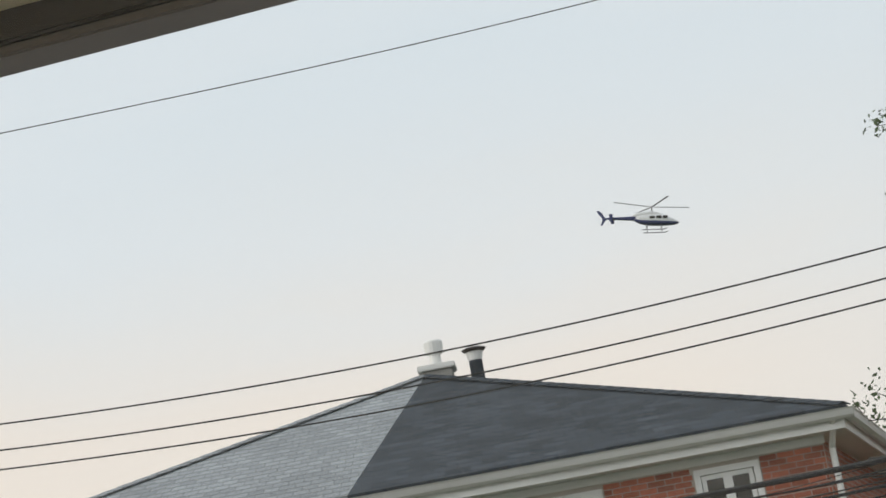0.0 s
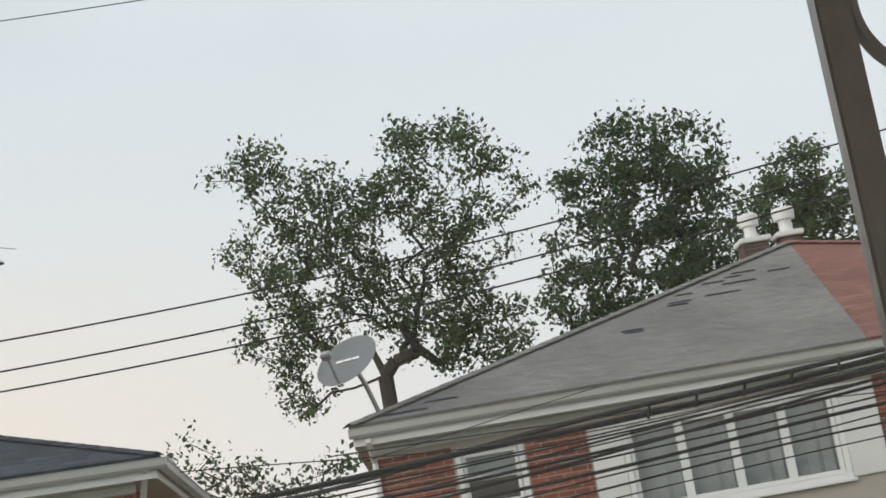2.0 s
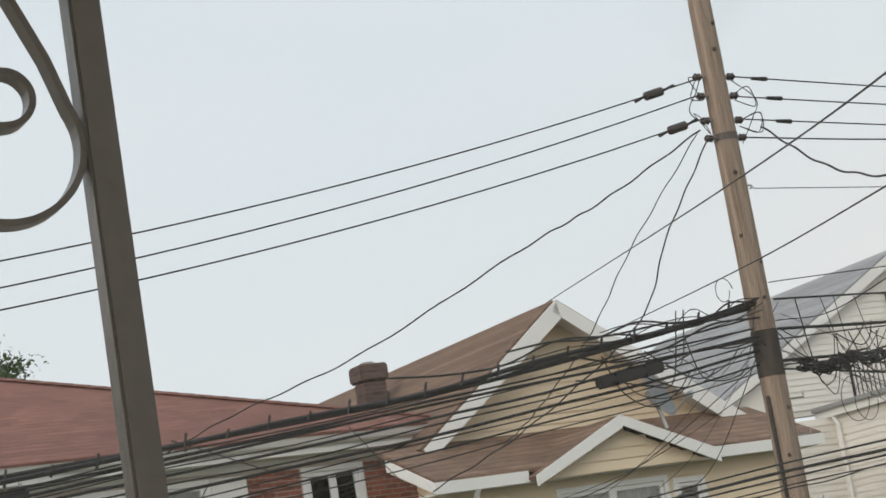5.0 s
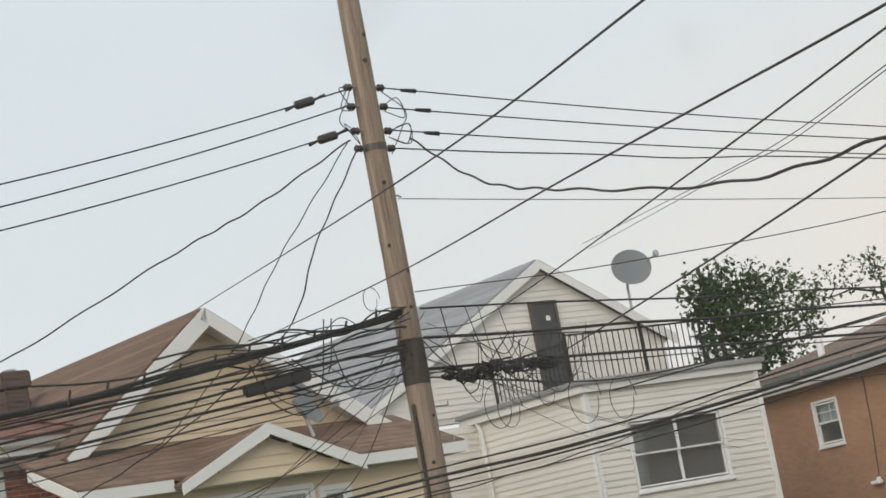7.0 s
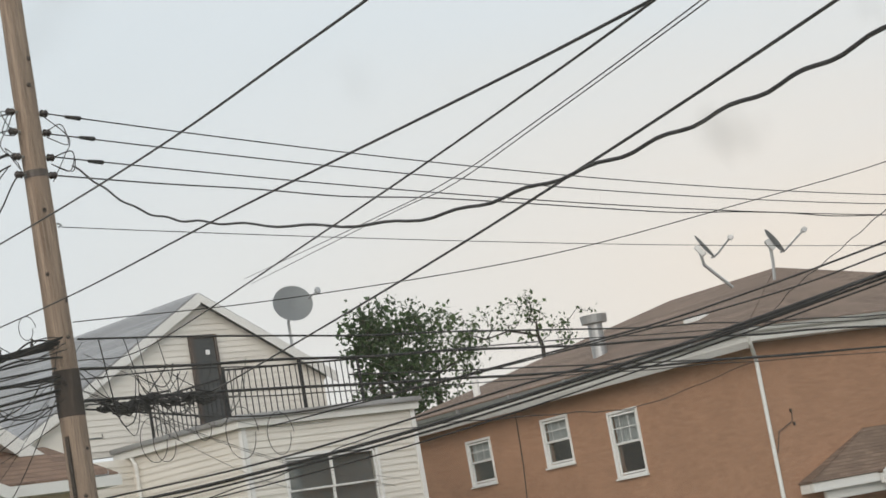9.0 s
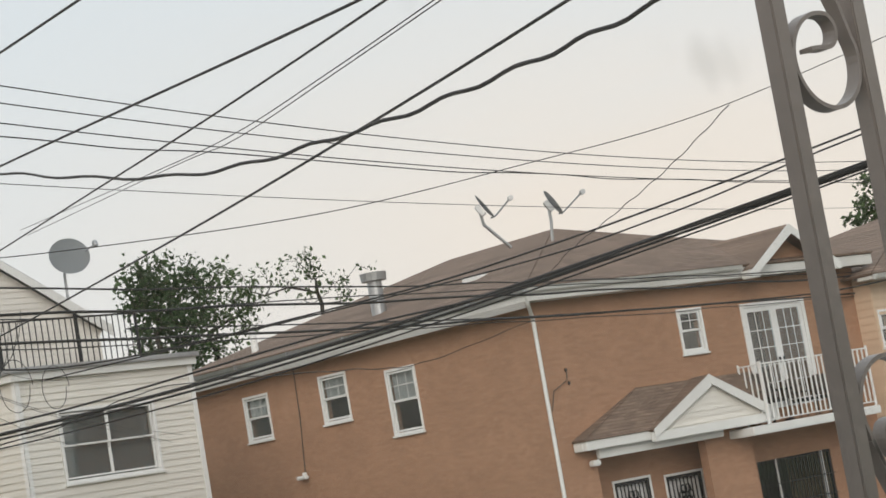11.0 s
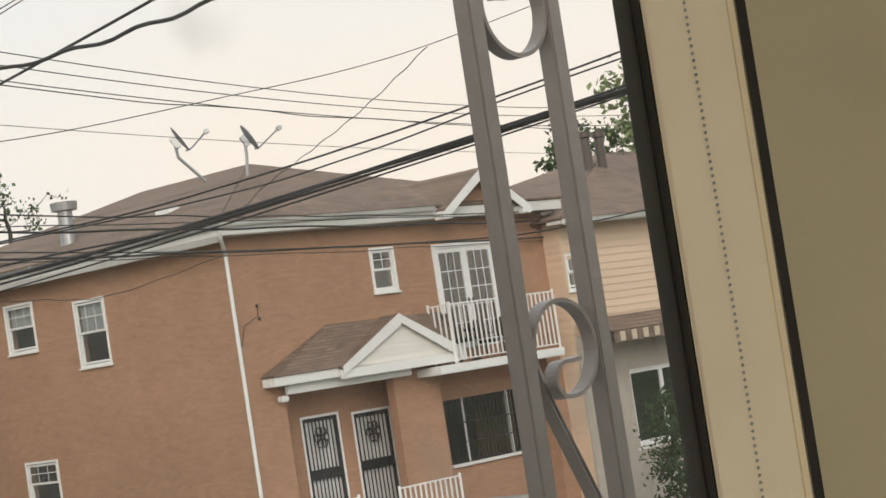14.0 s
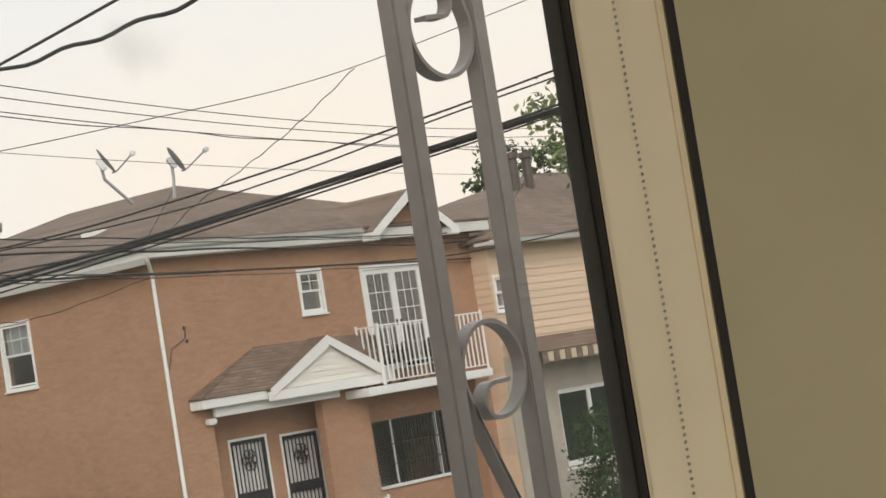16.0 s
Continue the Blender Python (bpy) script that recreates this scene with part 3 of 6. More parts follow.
downpipe(house_a, [(-0.14, -0.02, 7.4), (-0.14, 0.1, 7.3), (-0.16, 0.36, 7.1), (-0.16, 0.36, 5.0), (-0.16, 0.36, 0.1)], 0.04)
downpipe(house_b, [(0.1, -0.04, 7.38), (0.12, 0.1, 7.3), (0.16, 0.35, 7.12), (0.16, 0.35, 5.0), (0.16, 0.35, 0.1)], 0.04)


def lifted_tabs(house, spots):
    """Torn shingle tabs on the grey front slope."""
    run, rise = 5.06, 2.27
    for x, y, ln in spots:
        bm = bmesh.new()
        z = 7.55 + rise * (y + 0.06) / run + 0.06
        slab(bm, ((x, y, z + 0.004), (x + ln * 0.9, y, z + 0.004), (x + ln * 0.85, y + 0.045, z + 0.026), (x + 0.04, y + 0.045, z + 0.026)), 0.006)
        part("shingle_tab", bm, M_SHINGLE_DARK, house, "torn dark shingle tab")


lifted_tabs(house_b, [(3.88, 1.83, 0.36), (3.92, 1.74, 0.3), (4.81, 2.78, 0.4), (4.76, 2.66, 0.36), (5.38, 2.86, 0.6), (5.0, 3.1, 0.3), (5.76, 3.28, 0.6), (5.5, 3.45, 0.4), (6.55, 3.58, 0.4), (6.05, 3.75, 0.42), (5.9, 3.6, 0.3), (0.3, 0.05, 0.7), (0.9, 0.28, 0.5)])


# ---- yellow gabled house ----
house_d = thing("house", pose(2.326, 28.907, 0, 0, 0, 22), "yellow clapboard house with a brown gable roof and white bargeboards", "house")
GA, GL, GR, DEP = (2.41, 9.04), (-0.15, 7.08), (5.5, 6.94), 10.5


def gable_span(z, a, l, r, inset):
    t = lambda p: p[0] + (a[0] - p[0]) * (z - p[1]) / (a[1] - p[1])
    lo, hi = (t(l) if z > l[1] else l[0]), (t(r) if z > r[1] else r[0])
    return lo + inset, hi - inset


bm = bmesh.new()
slab(bm, ((0.3, 0.10, 0), (5.5, 0.10, 0), (5.3, 0.10, 6.98), (2.41, 0.10, 8.9), (0.3, 0.10, 7.2)), -0.2)
part("front_wall", bm, M_YELLOW, house_d)
part("side_wall", boxes((0.3, 0.31, 0, 0.5, DEP, 7.15)), M_YELLOW, house_d)
part("side_wall", boxes((5.3, 0.31, 0, 5.5, DEP, 6.95)), M_YELLOW, house_d)
part("back_wall", boxes((0.5, DEP - 0.2, 0, 5.3, DEP, 6.9)), M_YELLOW, house_d)
boards(house_d, M_YELLOW, (6.4, 8.9), 0.098, lambda z: [gable_span(z, (2.41, 8.9), (0.3, 7.2), (5.3, 6.98), 0.02)], 0.15)
for p, q in ((GL, GA), (GA, GR)):
    bm = bmesh.new()
    slab(bm, ((p[0], -0.28, p[1]), (q[0], -0.28, q[1]), (q[0], DEP + 0.3, q[1]), (p[0], DEP + 0.3, p[1])), 0.06)
    part("roof", bm, M_SHINGLE_BROWN, house_d, "brown shingle roof slope")
    d = (Vector(q) - Vector(p)).normalized()
    nn = Vector((d.y, -d.x)) * 0.17
    bm = bmesh.new()
    slab(bm, ((p[0], -0.31, p[1] + 0.03), (p[0] + nn.x, -0.31, p[1] + nn.y), (q[0] + nn.x * 0.2, -0.31, q[1] - 0.25), (q[0], -0.31, q[1] + 0.05)), 0.028)
    part("bargeboard", bm, M_WHITE, house_d, "broad white bargeboard")
    bm = bmesh.new()
    slab(bm, ((p[0] + nn.x, -0.27, p[1] + nn.y * 0.6), (q[0], -0.27, q[1] - 0.15), (q[0], 0.07, q[1] - 0.15), (p[0] + nn.x, 0.07, p[1] + nn.y * 0.6)), 0.01)
    part("soffit", bm, M_SOFFIT, house_d)
# enclosed porch room in front, with a lean-to roof and its own small gable
PW, PX2 = (1.28, 3.05, 5.0, 6.2), (3.21, 3.68, 5.0, 6.13)
part("porch_wall", pierced(-0.45, 5.5, 0, 6.36, -1.35, -1.2, [PW, PX2]), M_YELLOW, house_d)
part("porch_side", boxes((-0.45, -1.2, 0, -0.3, 0.09, 6.36)), M_YELLOW, house_d)
part("porch_side", boxes((5.35, -1.2, 0, 5.5, 0.09, 6.36)), M_YELLOW, house_d)
boards(house_d, M_YELLOW, (5.0, 6.34), -1.352, lambda z: minus(-0.45, 5.5, z, [(PW[0] - 0.05, PX2[1] + 0.05, PW[2] - 0.05, PW[3] + 0.05)]), 0.15)
bm = bmesh.new()
slab(bm, ((-0.72, -1.65, 6.5), (5.7, -1.65, 6.5), (5.7, 0.07, 7.16), (-0.72, 0.07, 7.16)), 0.05)
part("porch_roof", bm, M_SHINGLE_BROWN, house_d, "brown shingle lean-to roof")
part("porch_fascia", boxes((-0.74, -1.70, 6.36, 0.68, -1.66, 6.52), (3.70, -1.70, 6.36, 5.72, -1.66, 6.52)), M_WHITE, house_d)
part("porch_soffit", boxes((-0.72, -1.655, 6.362, 5.7, 0.06, 6.40)), M_SOFFIT, house_d)
bm = bmesh.new()
slab(bm, ((-0.74, -1.66, 6.52), (-0.74, -0.3, 7.02), (-0.74, -0.3, 6.86), (-0.74, -1.66, 6.38)), 0.03)
part("porch_bargeboard", bm, M_WHITE, house_d)
SA, SL, SR = (2.17, 7.06), (0.68, 6.38), (3.70, 6.41)
bm = bmesh.new()
slab(bm, ((0.8, -1.72, 6.36), (3.58, -1.72, 6.36), (2.17, -1.72, 6.96)), -0.06)
part("small_gable", bm, M_YELLOW, house_d)
boards(house_d, M_YELLOW, (6.37, 6.95), -1.722, lambda z: [gable_span(z, (2.17, 6.94), (0.8, 6.36), (3.58, 6.36), 0.02)], 0.15)
for p, q in ((SL, SA), (SA, SR)):
    bm = bmesh.new()
    slab(bm, ((p[0], -1.86, p[1]), (q[0], -1.86, q[1]), (q[0], -0.2, q[1]), (p[0], -0.2, p[1])), 0.05)
    part("small_gable_roof", bm, M_SHINGLE_BROWN, house_d)
    bm = bmesh.new()
    slab(bm, ((p[0], -1.885, p[1] + 0.05), (p[0], -1.885, p[1] - 0.10), (q[0], -1.885, q[1] - 0.13), (q[0], -1.885, q[1] + 0.06)), 0.024)
    part("bargeboard", bm, M_WHITE, house_d)
window(house_d, *PW, -1.35, "slider", (0.05, M_CURTAIN))
window(house_d, *PX2, -1.35, "sash")
part("porch_partition", boxes((-0.3, 0.0, 0, 0.29, 0.05, 6.3)), M_DARKROOM, house_d)
downpipe(house_d, [(-0.1, -1.66, 6.36), (-0.1, -1.5, 6.2), (-0.1, -1.4, 6.0), (-0.1, -1.4, 0.1)], 0.04)
# chimney on the yellow house's left slope
ch = new("chimney")
ch.parent = house_d
part("chimney_stack", softbox((1.0, 3.72, 7.4, 1.40, 4.12, 8.72), r=0.02), M_BRICK_SOOT, ch, "dark sooty chimney stack")
part("chimney_head", softbox((0.95, 3.67, 8.72, 1.45, 4.17, 9.0), r=0.03), M_BRICK_SOOT, ch, "dark brick chimney head")
part("chimney_pot", ring_stack(bmesh.new(), 1.2, 3.92, [(9.0, 0.13), (9.05, 0.11)]), M_CONCRETE, ch)


# ---- cream house with a roof deck ----
house_e = thing("house", pose(15.98, 36.232, 0, 0, 0, 18), "cream clapboard house with a railed roof deck and grey attic gable", "house")
EW = (-3.21, -0.98, 5.46, 6.74)
part("front_wall", pierced(-4.05, 0.1, 0, 7.36, 0, 0.2, [EW]), M_CREAM, house_e)
part("side_wall", boxes((-4.05, 0.2, 0, -3.85, 3.6, 7.36)), M_CREAM, house_e)
part("side_wall", boxes((-0.1, 0.2, 0, 0.1, 13, 7.36)), M_CREAM, house_e)
part("back_wall", boxes((-6.6, 12.8, 0, -0.1, 13, 7.36)), M_CREAM, house_e)
part("side_wing", boxes((-6.6, 3.6, 0, -3.85, 3.8, 7.36), (-6.6, 3.8, 0, -6.4, 12.8, 7.36)), M_CREAM, house_e)
part("deck", boxes((-4.2, -0.12, 7.365, 0.2, 4.0, 7.50)), M_WHITE, house_e, "white edge of the flat roof deck")
part("deck_edge", softbox((-4.28, -0.2, 7.502, 0.25, 4.0, 7.60), r=0.02), M_METAL, house_e, "grey metal coping")
boards(house_e, M_CREAM, (4.6, 7.35), -0.002, lambda z: minus(-4.05, 0.1, z, [(EW[0] - 0.05, EW[1] + 0.05, EW[2] - 0.08, EW[3] + 0.05)]), 0.125)
side_rot = pose(-4.052, 3.6, 0, 0, 0, -90)
holder = new("side_boards")
holder.parent = house_e
holder.matrix_local = side_rot
boards(holder, M_CREAM, (4.6, 7.35), -0.002, lambda z: [(0.0, 3.6)], 0.125)
holder2 = new("wing_boards")
holder2.parent = house_e
holder2.matrix_local = pose(-6.6, 3.6, 0)
boards(holder2, M_CREAM, (4.6, 7.35), -0.002, lambda z: [(0.0, 2.54)], 0.125)
part("corner_board", boxes((-4.09, -0.045, 0, -3.99, -0.027, 7.36), (-4.095, -0.045, 0, -4.077, 0.06, 7.36)), M_VINYL, house_e)
part("corner_board", boxes((0.02, -0.045, 0, 0.13, -0.027, 7.36)), M_VINYL, house_e)
window(house_e, *EW, 0, "double", (0.03, M_SCREEN), edge=0.055)
downpipe(house_e, [(-4.15, 3.5, 7.4), (-4.18, 3.3, 7.2), (-4.18, 3.3, 0.1)], 0.035)
# attic gable
QA, QL, QR, QY = (-1.47, 10.58), (-6.9, 7.46), (1.82, 8.70), 4.14
bm = bmesh.new()
slab(bm, ((-6.7, 4.3, 7.5), (0.05, 4.3, 7.5), (1.68, 4.3, 8.66), (-1.47, 4.3, 10.5), (-6.7, 4.3, 7.53)), -0.2)
part("gable_wall", bm, M_CREAM, house_e)
ED = (-1.74, -1.21, 7.62, 9.70)
boards(house_e, M_CREAM, (7.62, 10.42), 4.298, lambda z: minus(*gable_span(z, (-1.47, 10.48), (-6.6, 7.55), (1.62, 8.64), 0.03), z, [ED]), 0.125)
for p, q in ((QL, QA), (QA, QR)):
    bm = bmesh.new()
    slab(bm, ((p[0], QY, p[1]), (q[0], QY, q[1]), (q[0], 14.0, q[1]), (p[0], 14.0, p[1])), 0.07)
    part("attic_roof", bm, M_SHINGLE_SILVER, house_e, "silver grey shingle slope")
    bm = bmesh.new()
    slab(bm, ((p[0], QY - 0.03, p[1] + 0.03), (p[0], QY - 0.03, p[1] - 0.14), (q[0], QY - 0.03, q[1] - 0.18), (q[0], QY - 0.03, q[1] + 0.05)), 0.025)
    part("bargeboard", bm, M_WHITE, house_e)
dr = new("attic_door")
dr.parent = house_e
part("door_leaf", softbox((ED[0], 4.2, ED[2], ED[1], 4.27, ED[3]), r=0.01), material("dark_green_grey_door", (0.055, 0.06, 0.062), 0.5, 0.1, 4), dr, "dark painted door leaf")
part("door_frame", frame_bm(ED[0] - 0.07, ED[1] + 0.07, ED[2] - 0.07, ED[3] + 0.07, 0.068, 4.18, 4.29), M_TRIM_BROWN, dr)
part("door_light", boxes((ED[0] + 0.28, 4.19, 9.35, ED[0] + 0.38, 4.198, 9.45)), M_VINYL, dr)


def railing(name, m, length, z0, high, step, mat, label, r=0.011, posts=()):
    """A rail with upright bars along x."""
    t = thing(name, m, label, "railing")
    part("top_rail", softbox((0, -0.02, z0 + high - 0.035, length, 0.02, z0 + high), r=0.006), mat, t)
    part("bottom_rail", softbox((0, -0.015, z0 + 0.08, length, 0.015, z0 + 0.11), r=0.005), mat, t)
    me = bpy.data.meshes.new("baluster")
    bm = boxes((-r, -r, z0 + 0.112, r, r, z0 + high - 0.037))
    bm.to_mesh(me)
    bm.free()
    me.materials.append(mat)
    n = int(length / step)
    for i in range(1, n):
        share("baluster", me, t, Matrix.Translation((length * i / n, 0, 0)))
    for x in (0.0, length, *posts):
        part("post", softbox((x - 0.025, -0.025, z0, x + 0.025, 0.025, z0 + high + 0.05), r=0.006), mat, t)
    return t


EM = pose(15.98, 36.232, 0, 0, 0, 18)
railing("deck_railing", EM @ pose(-3.2, 1.4, 0), 3.35, 7.6, 1.05, 0.14, M_BLACK, "black iron railing round the roof deck", 0.008, posts=(1.85,))
railing("deck_railing", EM @ pose(-3.25, 3.9, 0, 0, 0, -90), 2.5, 7.6, 0.9, 0.14, M_BLACK, "black iron railing at the side of the roof deck", 0.008)


# ---- orange brick corner house ----
FM = pose(20.38, 30.64, 0.92, 0, 0, 8) @ Matrix.Diagonal((0.8, 0.8, 0.8, 1))
house_f = thing("house", FM, "orange brick house with a tan hipped roof, portico and balcony", "house")
side_holes = [(11.05, 12.19, 6.13, 7.30), (7.42, 8.56, 6.19, 7.37), (4.57, 5.71, 5.56, 7.13), (7.28, 8.56, 2.3, 3.38)]
front_holes = [(4.62, 5.40, 6.28, 7.31), (6.87, 9.12, 4.62, 7.23), (1.19, 4.77, -1.2, 4.16), (6.37, 10.6, -1.2, 4.04)]
door_holes = [(2.37, 3.64, 0.95, 3.58), (4.08, 5.42, 0.95, 3.50)]
low_window = (7.05, 9.83, 1.75, 3.38)
part("front_wall", pierced(0.0, 11.3, -1.2, 7.9, 0, 0.25, front_holes), M_ORANGE, house_f)
# the entrance and the lower window lie back in two recesses
part("recess_wall", pierced(1.0, 5.6, -1.2, 4.19, 0.9, 1.1, door_holes), M_ORANGE, house_f)
part("recess_wall", pierced(6.3, 10.8, -1.2, 4.19, 0.6, 0.8, [low_window]), M_ORANGE, house_f)
part("recess_side", boxes((0.94, 0.252, -1.2, 1.185, 0.898, 4.19)), M_ORANGE, house_f)
part("recess_side", boxes((5.602, 0.252, -1.2, 6.298, 1.1, 4.19)), M_ORANGE, house_f)
part("recess_side", boxes((10.605, 0.252, -1.2, 10.8, 0.598, 4.19)), M_ORANGE, house_f)
part("recess_ceiling", boxes((1.19, 0.252, 4.162, 5.6, 0.898, 4.19)), M_WHITE, house_f)
part("recess_ceiling", boxes((6.3, 0.252, 4.042, 10.6, 0.598, 4.08)), M_WHITE, house_f)
sw = part("side_wall", pierced(0.25, 15, -1.2, 7.9, -0.25, 0.0, side_holes), M_ORANGE, house_f)
sw.matrix_local = pose(0, 0, 0, 0, 0, 90)
part("far_wall", boxes((11.05, 0.25, -1.2, 11.3, 15, 7.9)), M_ORANGE, house_f)
part("back_wall", boxes((0.25, 14.75, -1.2, 11.05, 15, 7.9)), M_ORANGE, house_f)
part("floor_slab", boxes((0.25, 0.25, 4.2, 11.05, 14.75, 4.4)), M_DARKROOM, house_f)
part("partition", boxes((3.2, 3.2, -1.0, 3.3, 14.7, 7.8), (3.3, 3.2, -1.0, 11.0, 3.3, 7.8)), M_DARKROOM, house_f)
part("soffit", boxes((-0.45, -0.45, 7.9, 11.6, 15.4, 7.96)), M_SOFFIT, house_f)
part("fascia", frame_like(-0.46, 11.62, -0.46, 15.42, 7.91, 8.16, 0.03), M_GUTTER, house_f, "white fascia board")
gutter(house_f, (-0.5, -0.462, 8.2), (6.57, -0.462, 8.2))
g2 = gutter(house_f, (-15.4, -0.462, 8.18), (0.5, -0.462, 8.18), M_METAL)
g2.matrix_local = pose(0, 0, 0, 0, 0, -90)
part("fascia_drop", boxes((-0.50, -0.4, 7.76, -0.464, 15.4, 7.905)), M_EAVES, house_f, "grey weathered eaves board")
E0, RZ = 8.17, 10.28
P1, P2 = (6.2, 5.5, RZ), (6.2, 10.0, RZ)
c = [(-0.5, -0.5, E0), (11.65, -0.5, E0), (11.65, 15.45, E0), (-0.5, 15.45, E0)]
bm = bmesh.new()
for q in ((c[0], c[1], P1), (c[1], c[2], P2, P1), (c[2], c[3], P2), (c[3], c[0], P1, P2)):
    slab(bm, q, 0.06)
part("roof", bm, M_SHINGLE_TAN, house_f, "tan brown shingle hipped roof")
FA, FL, FR = (8.28, 9.03), (6.68, 8.0), (9.9, 8.0)
bm = bmesh.new()
slab(bm, ((6.85, -0.3, 7.9), (9.75, -0.3, 7.9), (9.75, -0.3, 8.06), (8.28, -0.3, 8.95), (6.85, -0.3, 8.06)), -0.2)
part("front_gable", bm, M_ORANGE, house_f)
for p, q in ((FL, FA), (FA, FR)):
    bm = bmesh.new()
    slab(bm, ((p[0], -0.75, p[1]), (q[0], -0.75, q[1]), (q[0], 4.4, q[1]), (p[0], 4.4, p[1])), 0.06)
    part("gable_roof", bm, M_SHINGLE_TAN, house_f)
    bm = bmesh.new()
    slab(bm, ((p[0], -0.78, p[1] + 0.05), (p[0], -0.78, p[1] - 0.17), (q[0], -0.78, q[1] - 0.2), (q[0], -0.78, q[1] + 0.07)), 0.028)
    part("bargeboard", bm, M_WHITE, house_f)
part("gable_return", softbox((6.58, -0.8, 7.84, 6.93, -0.48, 8.04), (9.65, -0.8, 7.84, 10.0, -0.48, 8.04), r=0.015), M_WHITE, house_f)
for (a0, a1, z0, z1), beh in zip(side_holes, ((0.5, M_CURTAIN), (0.5, M_CURTAIN), (0.5, M_CURTAIN), None)):
    w = window(house_f, 0, a1 - a0, 0, z1 - z0, 0, "sash", beh, 3, 0.06)
    w.matrix_local = pose(0, a1, z0, 0, 0, -90)
window(house_f, *front_holes[0], 0, "sash", None, 2)
# french door to the balcony
fd = new("french_door")
fd.parent = house_f
x0, x1, z0, z1 = front_holes[1]
part("door_frame", frame_bm(x0 - 0.06, x1 + 0.06, z0, z1 + 0.06, 0.11, -0.03, 0.08), M_VINYL, fd)
cw = (x1 - x0 - 0.11) / 2
for i in range(2):
    a = x0 + 0.055 + cw * i
    lf = new("door_leaf")
    lf.parent = fd
    part("stile_frame", frame_bm(a, a + cw, z0 + 0.06, z1 - 0.055, 0.115, 0.0, 0.05), M_VINYL, lf)
    part("pane", boxes((a + 0.11, 0.02, z0 + 0.17, a + cw - 0.11, 0.026, z1 - 0.165)), M_GLASS, lf).visible_shadow = False
    bars = [(a + 0.115, 0.004, z0 + 0.2 + (z1 - z0 - 0.4) * q / 5 - 0.01, a + cw - 0.115, 0.016, z0 + 0.2 + (z1 - z0 - 0.4) * q / 5 + 0.01) for q in range(1, 5)]
    bars += [(a + cw * q - 0.01, 0.003, z0 + 0.17, a + cw * q + 0.01, 0.0155, z1 - 0.165) for q in (0.37, 0.63)]
    part("muntin", boxes(*bars), M_VINYL, lf)
    part("door_handle", softbox((a + (cw - 0.1 if i == 0 else 0.06), -0.05, z0 + 1.1, a + (cw - 0.06 if i == 0 else 0.1), 0.0, z0 + 1.25), r=0.01), M_BLACK, lf)
# window with a grille at ground level
lw = new("window")
lw.parent = house_f
lw.location = (0, 0.6, 0)
x0, x1, z0, z1 = low_window
part("window_frame", frame_bm(x0, x1, z0, z1, 0.06, 0.02, 0.1), M_BLACK, lw)
part("pane", boxes((x0 + 0.06, 0.05, z0 + 0.06, x1 - 0.06, 0.056, z1 - 0.06)), M_GLASS, lw).visible_shadow = False
part("mullion", boxes((x0 + 0.70, 0.0, z0, x0 + 0.76, 0.04, z1), (x1 - 0.38, 0.0, z0, x1 - 0.32, 0.04, z1)), M_VINYL, lw)
part("window_sill", softbox((x0 - 0.05, -0.08, z0 - 0.08, x1 + 0.05, 0.0, z0 - 0.003), r=0.01), M_WHITE, lw)
me = bpy.data.meshes.new("grille_bar")
bm = boxes((-0.008, -0.05, z0, 0.008, -0.034, z1))
bm.to_mesh(me)
bm.free()
me.materials.append(M_BLACK)
for i in range(1, 20):
    share("grille_bar", me, lw, Matrix.Translation((x0 + (x1 - x0) * i / 20, 0, 0)))
part("grille_rail", boxes((x0, -0.045, z0 + 0.5, x1, -0.037, z0 + 0.53), (x0, -0.045, z0 + 1.0, x1, -0.037, z0 + 1.03)), M_BLACK, lw)
# two security doors under the portico
for x0, x1, z0, z1 in door_holes:
    d = new("door")
    d.parent = house_f
    d.location = (0, 0.9, 0)
    part("door_frame", frame_bm(x0, x1, z0, z1, 0.06, -0.02, 0.06), M_VINYL, d)
    part("door_leaf", boxes((x0 + 0.06, 0.1, z0 + 0.06, x1 - 0.06, 0.14, z1 - 0.06)), M_CURTAIN, d, "pale door behind the grille")
    part("grille_frame", frame_bm(x0 + 0.06, x1 - 0.06, z0 + 0.06, z1 - 0.06, 0.09, 0.0, 0.04), M_BLACK, d)
    part("lock_plate", boxes((x0 + 0.15, 0.005, z0 + 1.1, x1 - 0.15, 0.03, z0 + 1.34)), M_BLACK, d)
    for i in range(1, 8):
        xx = x0 + 0.15 + (x1 - x0 - 0.3) * i / 8
        part("grille_bar", boxes((xx - 0.012, 0.008, z0 + 0.15, xx + 0.012, 0.028, z0 + 1.1), (xx - 0.012, 0.008, z0 + 1.34, xx + 0.012, 0.028, z1 - 0.15)), M_BLACK, d)
    bm = bmesh.new()
    for k in range(6):
        ang = k * math.pi / 3
        cx, cz = (x0 + x1) / 2 + 0.14 * math.cos(ang), z1 - 0.55 + 0.16 * math.sin(ang)
        tube(bm, [(cx + 0.1 * math.cos(q * math.pi / 5), 0.0, cz + 0.1 * math.sin(q * math.pi / 5)) for q in range(11)], [0.018] * 11, 4)
    part("scrollwork", bm, M_BLACK, d, "black iron scroll rosette")
